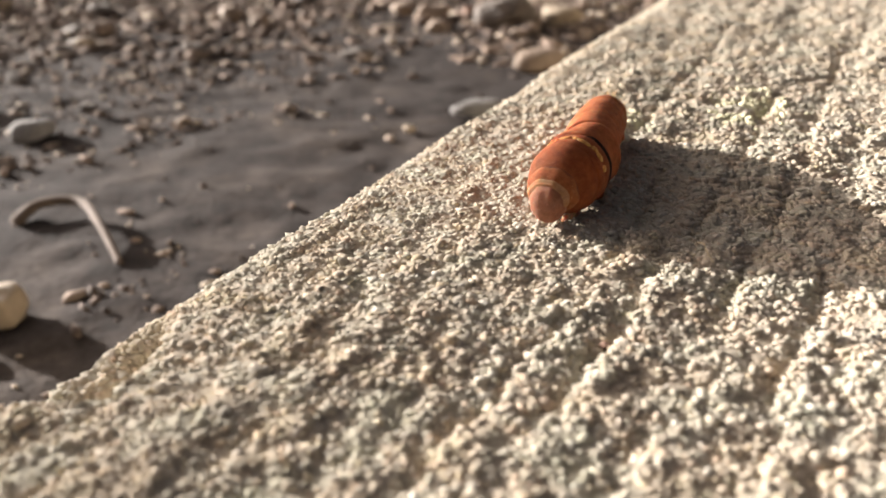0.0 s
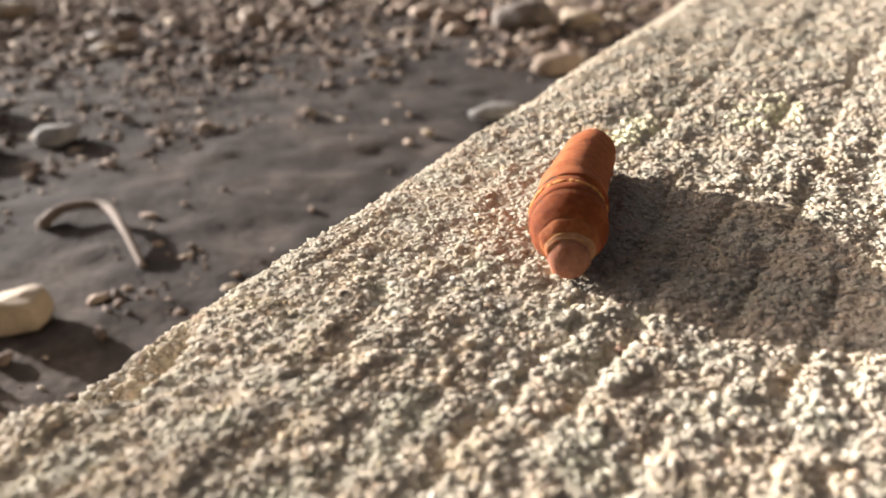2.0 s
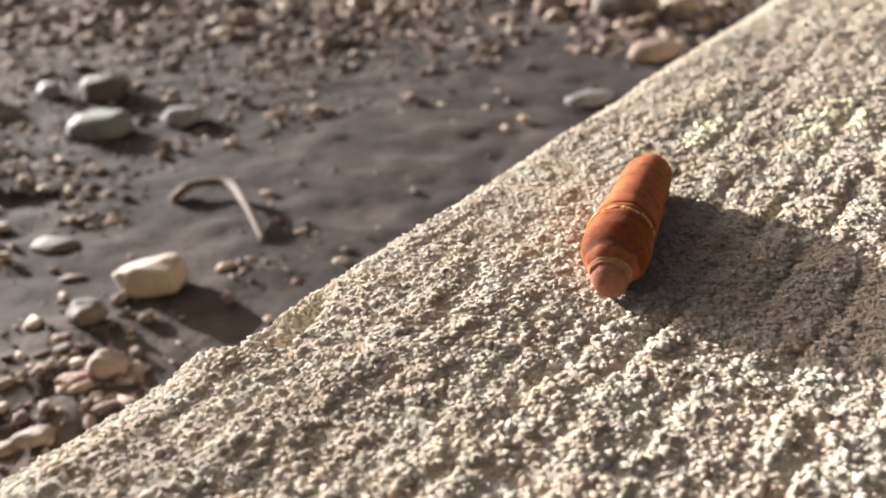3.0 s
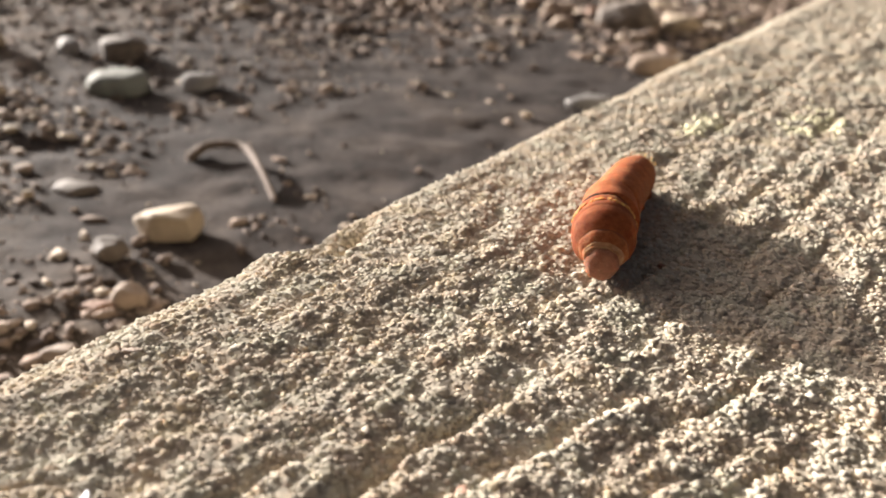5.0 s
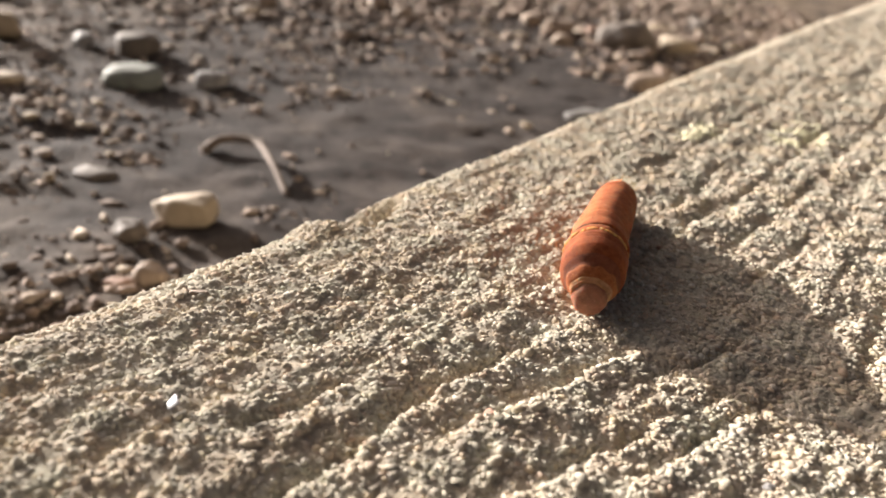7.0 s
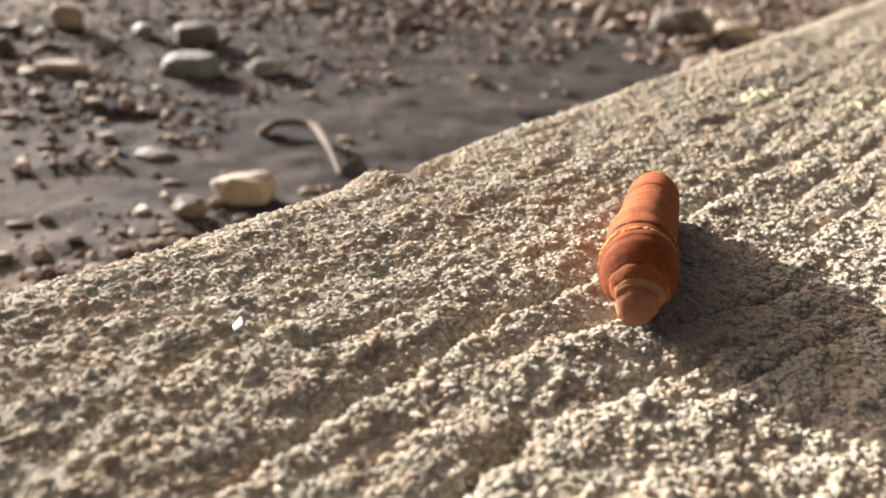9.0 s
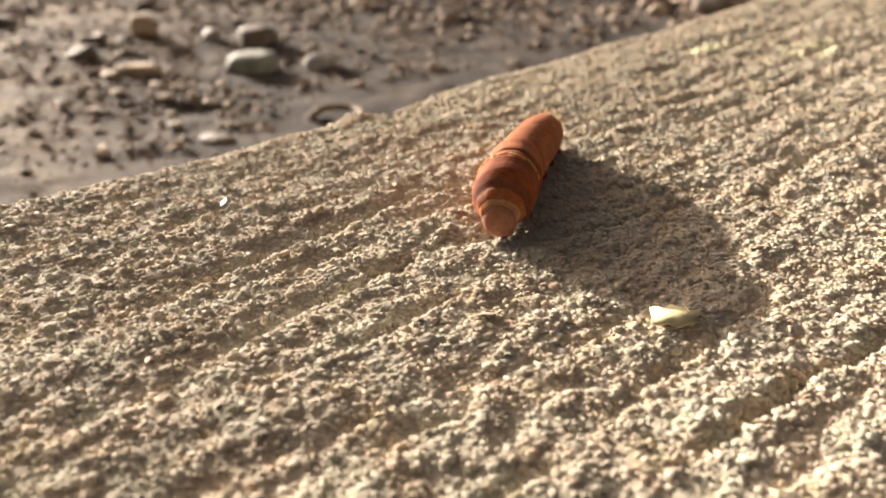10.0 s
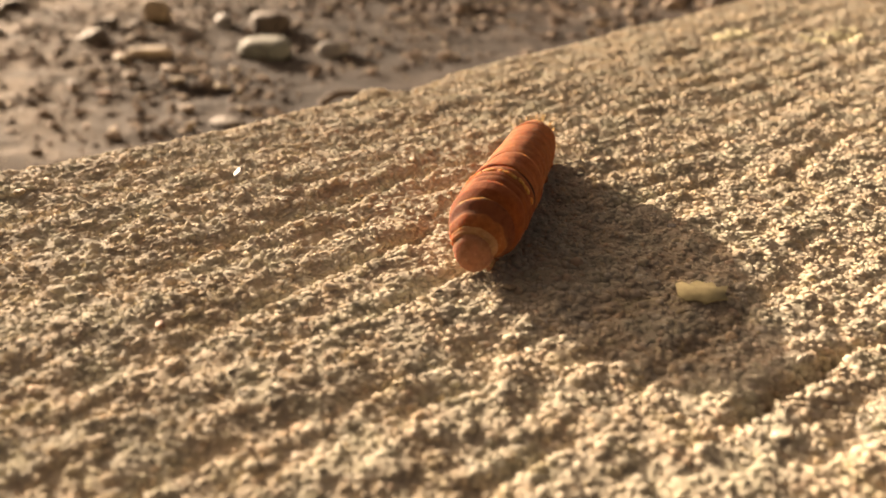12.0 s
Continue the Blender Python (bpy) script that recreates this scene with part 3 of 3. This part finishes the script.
def nub(name, at, size, mat, parent, label="", lean=(0, 0, 0)):
    """A small rounded foot, spot or horn on a part."""
    bm = bmesh.new()
    bmesh.ops.create_icosphere(bm, subdivisions=2, radius=1)
    for v in bm.verts:
        k = 1 + 0.12 * noise.noise(v.co * 2 + Vector(at) * 900)
        v.co = Vector((v.co.x * size[0], v.co.y * size[1], v.co.z * size[2])) * k
    bm.transform(Euler([radians(a) for a in lean]).to_matrix().to_4x4())
    ob = part(name, bm, mat, parent, label)
    ob.matrix_local = pose(*at)
    return ob


def head(parent):
    """The round head, tucked under the hood, with a shallow cleft down its face."""
    bm = bmesh.new()
    bmesh.ops.create_uvsphere(bm, u_segments=28, v_segments=18, radius=1)
    for v in bm.verts:
        k = 1 + 0.04 * noise.noise(v.co * 2.4) - 0.06 * math.exp(-(v.co.x / 0.16) ** 2) * max(0.0, v.co.y)
        v.co = Vector((v.co.x * 0.0039 * (1 - 0.12 * max(0.0, -v.co.z)), v.co.y * 0.0031, v.co.z * 0.0040 + 0.0046)) * k
    mid = LENGTH / 2 - 0.0012
    ob = part("head", bm, HEAD, parent, "pale pinkish rounded head")
    ob.matrix_world = pose(0, mid, 0)
    return ob, mid


def caterpillar():
    body = new("caterpillar")
    body.scale = (SIZE, SIZE, SIZE)
    tagged(body, "plump reddish-brown caterpillar crawling over rough concrete", "caterpillar")
    rings = []
    plan = [("rear_segment", 0.0530, 0.0643, SKIN_BACK, 2, 0.006, 1.0, ""),
            ("body_segment", 0.0438, 0.0541, SKIN_BACK, 2, 0.013, 1.0, ""),
            ("body_segment", 0.0346, 0.0449, SKIN_BACK, 2, 0.013, 1.0, ""),
            ("body_segment", 0.0254, 0.0357, SKIN_BACK, 2, 0.013, 1.0, ""),
            ("body_segment", 0.0164, 0.0265, SKIN_BACK, 2, 0.012, 1.02, ""),
            ("fold", 0.0145, 0.0176, FOLD, 1, 0.0, 0.955, "dark open fold between two segments"),
            ("body_segment", 0.0092, 0.0157, SKIN, 2, 0.015, 1.0, "ring fold with ochre spots"),
            ("soft_fold", 0.0074, 0.0138, SKIN, 1, 0.0, 0.982, "soft brown skin between two segments"),
            ("thorax", 0.0034, 0.0104, SKIN, 1, 0.0, 1.0, "smooth swollen brown thorax"),
            ("collar", 0.0028, 0.0056, COLLAR, 1, 0.0, 0.965, "dark brown groove behind the hood"),
            ("hood", 0.0008, 0.0040, HOOD, 1, 0.0, 0.985, "rounded brown hood over the head"),
            ("rim", 0.0003, 0.0012, RIMFOLD, 1, 0.0, 1.0, "cream rim of the hood")]
    for name, d0, d1, mat, folds, depth, swell, label in plan:
        rings.append(body_ring(name, d0, d1, mat, body, folds, depth, swell, label, 0.06 if name in ("hood", "rim") else 0.02, {"hood": 0.10, "rim": 0.07, "thorax": 0.035}.get(name, 0.0)))
    rings.append(head(body))
    by = [ob for ob, _ in rings]
    mids = [m for _, m in rings]
    # feet below, spots on the ringed fold, small tail stub
    for side in (-1, 1):
        for i, d in ((8, 0.0044), (8, 0.0066), (8, 0.0092)):
            nub("foot", (side * (0.0019 + 0.10 * d), LENGTH / 2 - d - mids[i], 0.0006), (0.0007, 0.0007, 0.0014), FOOT, by[i], "pale pointed foot", (25, side * 20, 0))
        for i, d in ((4, 0.0214), (3, 0.0305), (2, 0.0398), (1, 0.0490), (0, 0.0590)):
            nub("proleg", (side * 0.0037, LENGTH / 2 - d - mids[i], 0.0008), (0.0014, 0.0016, 0.0016), SKIN_BACK, by[i])
    w, hh, c = girth(0.0122)
    for k, size in enumerate((0.5, 1.0, 0.7, 0.4, 0.9, 0.5, 1.1, 0.6, 0.8, 0.5)):
        a = radians(8 + 17 * k + 5 * math.sin(k * 3.1))
        nub("spot", (math.cos(a) * w * 1.005, LENGTH / 2 - 0.0123 - mids[6] + 0.00025 * math.sin(k * 2.4), c + math.sin(a) * hh * 0.99), (0.0015 * size, 0.00075, 0.00030), SPOT, by[6], "ochre spot", (0, 90 - math.degrees(a), 0))
    nub("tail_stub", (0, LENGTH / 2 - 0.0606 - mids[0], 0.0094), (0.0022, 0.0018, 0.0015), FOOT, by[0], "short pale tail stub", (12, 0, 0))
    # fine pale hairs round the tail end
    rng = random.Random(5)
    for k in range(22):
        a, d = radians(25 + 130 * (k + rng.random()) / 22), rng.uniform(0.0565, 0.0615)
        w, hh, c = girth(d)
        root = Vector((0.97 * w * math.cos(a), LENGTH / 2 - d - mids[0], c + 0.97 * hh * math.sin(a)))
        way = Vector((math.cos(a) + rng.uniform(-0.4, 0.4), -0.9 + rng.uniform(-0.5, 0.5), math.sin(a) + rng.uniform(-0.2, 0.3))).normalized() * rng.uniform(0.0014, 0.0026)
        hair = part("hair", tube([root, root + 0.5 * way + Vector((0, 0, 0.0002)), root + way], [0.00007, 0.00006, 0.00002], 5), FOOT, by[0], "fine pale hair")
        hair.matrix_local = pose(0, 0, 0)
    return body, by, mids


# ---- build: structure first ----
ledge = concrete_ledge()
ground()
ground_stone(-0.2107, 0.372, (0.040, 0.032, 0.030), "cream", "flat-topped cream-coloured stone lying on dark soil", 5, 0.3, 3, 0.13, 0.32, (((0.15, -1.0, 0.1), 0.34), ((-0.3, 0.2, 0.93), 0.25)))
ground_stone(-0.3650, 0.634, (0.062, 0.042, 0.030), "green", "rounded grey-green stone half sunk in soil", 20, 0.3, 5)
ground_stone(-0.5460, 0.722, (0.042, 0.036, 0.036), "cream", "small pale rounded stone on the soil", 0, 0.25, 7)
ground_stone(-0.1911, 0.284, (0.019, 0.017, 0.015), "tan", "small tan stone beside the ledge", 30, 0.2, 9)
ground_stone(-0.2030, 0.275, (0.017, 0.012, 0.008), "rust", "small flat rust-brown stone beside the ledge", 10, 0.2, 11)
ground_stone(-0.3090, 0.662, (0.039, 0.030, 0.020), "grey", "dull grey stone half sunk in soil", 50, 0.35, 13)
ground_stone(0.0260, 0.733, (0.046, 0.026, 0.014), "grey", "flat pale grey stone by the foot of the ledge", 30, 0.15, 15)
ground_stone(0.0917, 0.884, (0.062, 0.040, 0.024), "tan", "flat tan stone by the foot of the ledge", 30, 0.2, 17)
ground_stone(-0.2246, 0.330, (0.022, 0.016, 0.016), "brown", "angular brown clod of earth", 40, 0.2, 19, 0.35)
ground_stone(-0.4545, 0.566, (0.048, 0.024, 0.010), "cream", "flat bright cream stone on gravel", 20, 0.1, 21)
ground_stone(-0.4150, 0.735, (0.048, 0.040, 0.034), "brown", "dark domed stone on the soil", 60, 0.3, 23)
ground_stone(-0.3121, 0.399, (0.008, 0.006, 0.008), "cream", "tiny white stone on dark soil", 0, 0.2, 25)
ground_stone(-0.2934, 0.420, (0.030, 0.024, 0.014), "brown", "flat brown stone half sunk in soil", 10, 0.5, 27)
ground_stone(-0.3880, 0.985, (0.028, 0.020, 0.016), "cream", "small white stone far off on the soil", 10, 0.2, 29)
ground_stone(-0.5909, 1.190, (0.070, 0.046, 0.030), "cream", "broad pale stone far off on the soil", 10, 0.2, 47)
ground_stone(0.0700, 1.070, (0.075, 0.060, 0.045), "brown", "dark brown boulder beside the foot of the ledge", 25, 0.2, 61, 0.3)
ground_stone(-0.0170, 1.130, (0.055, 0.040, 0.030), "tan", "pale tan stone among rubble", 70, 0.2, 63, 0.25)
ground_stone(0.1350, 1.080, (0.050, 0.045, 0.030), "cream", "pale cream stone among rubble", 10, 0.2, 65, 0.25)
ground_stone(-0.0810, 0.903, (0.018, 0.014, 0.010), "tan", "small tan stone on dark soil", 10, 0.2, 67)
ground_stone(-0.1990, 0.2360, (0.018, 0.013, 0.008), "tan", "flat tan stone among rubble beside the ledge", 20, 0.2, 69)
ground_stone(-0.4663, 0.7302, (0.029, 0.022, 0.018), "grey", "dull grey-brown stone half sunk in soil", 137, 0.2, 101, 0.25)
ground_stone(-0.3908, 1.0514, (0.030, 0.023, 0.023), "tan", "pale tan stone far off on the soil", 31, 0.2, 103, 0.25)
ground_stone(-0.2656, 1.1423, (0.040, 0.030, 0.024), "tan", "broad tan stone far off on the soil", 105, 0.2, 105, 0.25)
ground_stone(-0.2229, 1.1033, (0.028, 0.021, 0.020), "tan", "tan stone far off on the soil", 179, 0.2, 107, 0.25)
ground_stone(0.0789, 1.1792, (0.027, 0.021, 0.013), "rust", "pinkish flat stone among rubble", 73, 0.2, 109, 0.25)
ground_stone(0.1238, 1.2255, (0.042, 0.031, 0.013), "cream", "pale flat stone among rubble", 147, 0.2, 111, 0.25)
ground_stone(-0.0099, 1.0637, (0.029, 0.022, 0.019), "tan", "tan stone among rubble", 41, 0.2, 113, 0.25)
ground_stone(-0.0584, 1.1867, (0.036, 0.027, 0.023), "tan", "tan stone at the edge of rubble", 115, 0.2, 115, 0.25)
ground_stone(0.0291, 1.1132, (0.023, 0.017, 0.018), "rust", "pinkish-brown stone among rubble", 9, 0.2, 117, 0.25)
ground_stone(-0.0848, 0.8573, (0.013, 0.010, 0.010), "tan", "small tan stone on dark soil", 83, 0.2, 119, 0.25)
ground_stone(-0.0265, 0.6762, (0.011, 0.008, 0.007), "cream", "small pale stone by the foot of the ledge", 157, 0.2, 121, 0.25)
ground_stone(-0.2057, 0.6971, (0.014, 0.010, 0.009), "tan", "small tan stone among crumbs", 51, 0.2, 123, 0.25)
ground_stone(-0.3257, 0.4991, (0.008, 0.006, 0.006), "cream", "small bright stone on gravel", 125, 0.2, 125, 0.25)
for k, (x, y, size, kind_of) in enumerate(((-0.410, 0.530, 0.026, "tan"), (-0.385, 0.500, 0.020, "cream"), (-0.437, 0.508, 0.024, "tan"), (-0.470, 0.545, 0.030, "cream"), (-0.362, 0.470, 0.018, "tan"), (-0.340, 0.440, 0.022, "tan"), (-0.425, 0.455, 0.022, "rust"), (-0.300, 0.455, 0.014, "cream"))):
    size *= 0.65
    ground_stone(x, y, (size, 0.75 * size, 0.42 * size), kind_of, "pale flat piece of rubble on the soil" if kind_of != "rust" else "rust-brown flat piece of rubble on the soil", 37 * k, 0.2, 80 + k, 0.3)
clods()
gravel()
twig([(-0.2456, 0.4862, -0.126), (-0.2373, 0.502, -0.121), (-0.2127, 0.5013, -0.119), (-0.1885, 0.4667, -0.12), (-0.1672, 0.4319, -0.127)], 0.0038, "curled dry stalk arching over dark soil")
sand_grains(ledge)


def coarse_grains(ledge):
    """The larger pebbles of the mix that stand out of the surface."""
    rng = random.Random(77)
    shapes = [pebble_mesh("coarse_grain", 200 + k, (1.0, 0.8, 0.62), COARSE, 0.3, 2) for k in range(8)]
    for _ in range(290):
        u, s = rng.uniform(-0.16, 0.09), rng.uniform(0.012, 0.165)
        size = 0.0018 + 0.0020 * rng.random() ** 2.2
        p = on_ledge(np.array([u]), np.array([s]), relief(np.array([u]), np.array([s])))[0]
        ob = new("coarse_grain", rng.choice(shapes))
        ob.parent = ledge
        ob.matrix_world = pose(p[0], p[1], p[2] + 0.04 * size, rng.uniform(-25, 25), rng.uniform(-25, 25), rng.uniform(0, 360)) @ Matrix.Diagonal((size, size, size, 1))
        tagged(ob)


coarse_grains(ledge)

# ---- small things on the ledge ----
lichen(0.0970, 0.2785, 0.010, 620, 1)
lichen(0.0540, 0.2582, 0.007, 330, 2)


def leaf_flake(x, y, turn):
    """A torn, slightly curled scrap of dry leaf."""
    edge = [(-4.4, -1.0), (-4.6, 0.9), (-3.2, 1.3), (-2.2, 0.9), (-0.6, 1.7), (1.0, 1.3), (2.2, 1.5), (3.0, 0.6), (4.9, 0.9), (4.0, -0.3), (4.3, -1.2), (2.4, -1.3), (0.4, -1.9), (-1.6, -1.4), (-3.0, -1.7)]
    bm = bmesh.new()
    layers = []
    for dz in (0.0, 0.00025):
        layers.append([bm.verts.new((0, 0, dz + 0.0004))] + [bm.verts.new((a * 0.00105, b * 0.0025, dz + 0.00002 * b * b + 0.00001 * a * a)) for a, b in edge])
    n = len(edge)
    for i in range(n):
        j = (i + 1) % n
        bm.faces.new((layers[0][0], layers[0][1 + j], layers[0][1 + i]))
        bm.faces.new((layers[1][0], layers[1][1 + i], layers[1][1 + j]))
        bm.faces.new((layers[0][1 + i], layers[0][1 + j], layers[1][1 + j], layers[1][1 + i]))
    ob = lone("leaf_flake", bm, LEAF, "torn pale yellow scrap of dry leaf on concrete", "leaf")
    ob.matrix_world = pose(x, y, ledge_top(x, y) + 0.0004, 2, -3, turn)
    return ob


def loose_pebble(x, y, size, colour, label, seed, turn=0.0):
    size = [0.72 * k for k in size]
    ob = new("pebble", pebble_mesh("pebble", seed, size, STONES[colour], 0.3))
    ob.matrix_world = pose(x, y, ledge_top(x, y) + 0.2 * size[2], 0, 0, turn)
    return tagged(ob, label, "pebble", "pebbles on the ledge")


leaf_flake(0.0512, -0.0010, 8)
loose_pebble(0.0305, 0.1336, (0.0032, 0.0024, 0.0020), "rust", "tiny rust-brown pebble set in concrete", 31, 20)
loose_pebble(-0.0069, 0.0398, (0.0042, 0.0034, 0.0026), "rust", "small reddish pebble set in concrete", 33, 70)
loose_pebble(-0.0387, -0.0465, (0.0030, 0.0026, 0.0022), "rust", "tiny orange-brown pebble set in concrete", 35)
loose_pebble(-0.0743, 0.0656, (0.0056, 0.0030, 0.0018), "tan", "flat tan pebble set in concrete", 37, 20)
loose_pebble(0.0562, 0.0159, (0.0034, 0.0030, 0.0026), "tan", "small tan pebble set in concrete", 39)
loose_pebble(0.0157, -0.0124, (0.0044, 0.0024, 0.0020), "cream", "pale flat pebble set in concrete", 41, 15)
loose_pebble(-0.1024, -0.0049, (0.0040, 0.0026, 0.0022), "cream", "white pebble near the ledge's rim", 43, 40)
loose_pebble(0.0434, 0.0335, (0.0036, 0.0026, 0.0020), "grey", "small grey pebble set in concrete", 45)


def mica_flake(x, y):
    bm = bmesh.new()
    bmesh.ops.create_cube(bm, size=1)
    for v in bm.verts:
        v.co = Vector((v.co.x * 0.0025 * (1.2 if v.co.y > 0 else 0.8), v.co.y * 0.0022, v.co.z * 0.0006))
    bmesh.ops.bevel(bm, geom=bm.edges[:], offset=0.0001, segments=1, affect="EDGES")
    ob = lone("mica_flake", bm, MICA, "bright silvery mica flake standing in concrete", "mineral")
    ob.matrix_world = Matrix.Translation((x, y, ledge_top(x, y) + 0.0010)) @ Vector((-0.555, -0.36, 0.75)).to_track_quat("Z", "Y").to_matrix().to_4x4()
    return ob


mica_flake(-0.0615, 0.0235)
fibre = lone("plant_fibre", tube([Vector((0.0547, 0.1720, 0.0008)), Vector((0.0553, 0.1693, 0.0016)), Vector((0.0551, 0.1660, 0.0014)), Vector((0.0555, 0.1628, 0.0006))], [0.00013, 0.00016, 0.00014, 0.0001], 6), STRAW, "fine straw-coloured plant fibre on concrete", "fibre")
fibre.location.z = ledge_top(0.055, 0.167)

animal, rings, mids = caterpillar()


def motions():
    """The caterpillar crawls towards the camera; its body draws together and reaches out, and its head swings."""
    # seconds, x and y of the open fold, bearing and length of the rear body, x and y of the head
    crawl = [(0.0, 0.0336, 0.1951, 15.7, 0.0475, 0.0247, 0.1817), (0.5, 0.0300, 0.1910, 15.4, 0.0469, 0.0250, 0.1765), (1.0, 0.0284, 0.1866, 16.8, 0.0451, 0.0255, 0.1688),
             (1.5, 0.0268, 0.1825, 16.8, 0.0402, 0.0261, 0.1611), (2.0, 0.0250, 0.1723, 13.0, 0.0440, 0.0240, 0.1560), (2.5, 0.0236, 0.1644, 13.4, 0.0455, 0.0172, 0.1455),
             (3.0, 0.0221, 0.1586, 12.5, 0.0410, 0.0184, 0.1394), (3.5, 0.0209, 0.1500, 10.5, 0.0455, 0.0217, 0.1335), (4.5, 0.0170, 0.1390, 11.5, 0.0430, 0.0170, 0.1210),
             (5.5, 0.0127, 0.1262, 13.4, 0.0400, 0.0124, 0.1085), (6.0, 0.0106, 0.1130, 11.2, 0.0431, 0.0150, 0.1000), (6.5, 0.0104, 0.1064, 10.0, 0.0470, 0.0148, 0.0892),
             (7.0, 0.0111, 0.1012, 7.8, 0.0430, 0.0103, 0.0813), (7.5, 0.0094, 0.0892, 7.6, 0.0440, 0.0057, 0.0745), (8.5, 0.0080, 0.0715, 5.5, 0.0430, 0.0075, 0.0560),
             (9.5, 0.0070, 0.0545, 3.8, 0.0392, 0.0096, 0.0395), (10.0, 0.0076, 0.0437, 0.4, 0.0444, 0.0095, 0.0230), (10.5, 0.0075, 0.0381, 0.2, 0.0423, 0.0088, 0.0146),
             (11.0, 0.0075, 0.0246, -0.4, 0.0435, 0.0118, 0.0082), (11.5, 0.0064, 0.0168, -3.6, 0.0450, 0.0098, 0.0010), (12.0, 0.0080, 0.0120, -2.9, 0.0425, 0.0075, -0.0112)]
    fold, near, front, rear = LENGTH / 2 - 0.0160, LENGTH / 2 - 0.0215, 0.0167, 0.0405
    rows, shapes = [], []
    for t, x, y, bearing, long, hx, hy in crawl:
        a = radians(bearing)
        ahead, side = Vector((-math.sin(a), -math.cos(a))), Vector((-math.cos(a), math.sin(a)))
        at = Vector((x, y)) - ahead * fold * SIZE
        reach = Vector((hx - x, hy - y)) / SIZE
        rows.append((t, pose(at.x, at.y, 0.0010, 0, 0, 180 - bearing)))
        shapes.append((t, min(max(front - reach.dot(ahead), -0.0048), 0.0012), min(max(reach.dot(side), -0.0045), 0.0045), min(max(long / SIZE / rear, 0.88), 1.10)))
    walk(animal, rows)
    times = [k[0] for k in shapes]
    for ob, mid in zip(rings, mids):
        keys = []
        for k in range(61):
            t = k * 0.2
            drawn, aside, spread = (float(np.interp(t, times, [q[n] for q in shapes])) for n in (1, 2, 3))
            wave = 2 * math.pi * (t / 1.6 - mid / 0.055)
            if mid > near:
                f = max(mid - fold, 0.0) / front
                back = drawn * (1.0 if mid > LENGTH / 2 - 0.005 else 0.9 if mid > LENGTH / 2 - 0.009 else 0.5 if mid > LENGTH / 2 - 0.0118 else 0.15)
                keys.append((t, pose(aside * f, mid - back, 0.0003 * max(0, math.cos(wave)), 0.8 * math.sin(wave), 0, -math.degrees(math.atan2(aside, front)))))
            else:
                keys.append((t, pose(0.0002 * math.sin(wave), near + (mid - near) * spread, 0.0004 * max(0, math.cos(wave)), 0.8 * math.sin(wave), 0, 0.8 * math.sin(wave + 1.2))))
        walk(ob, keys)


motions()
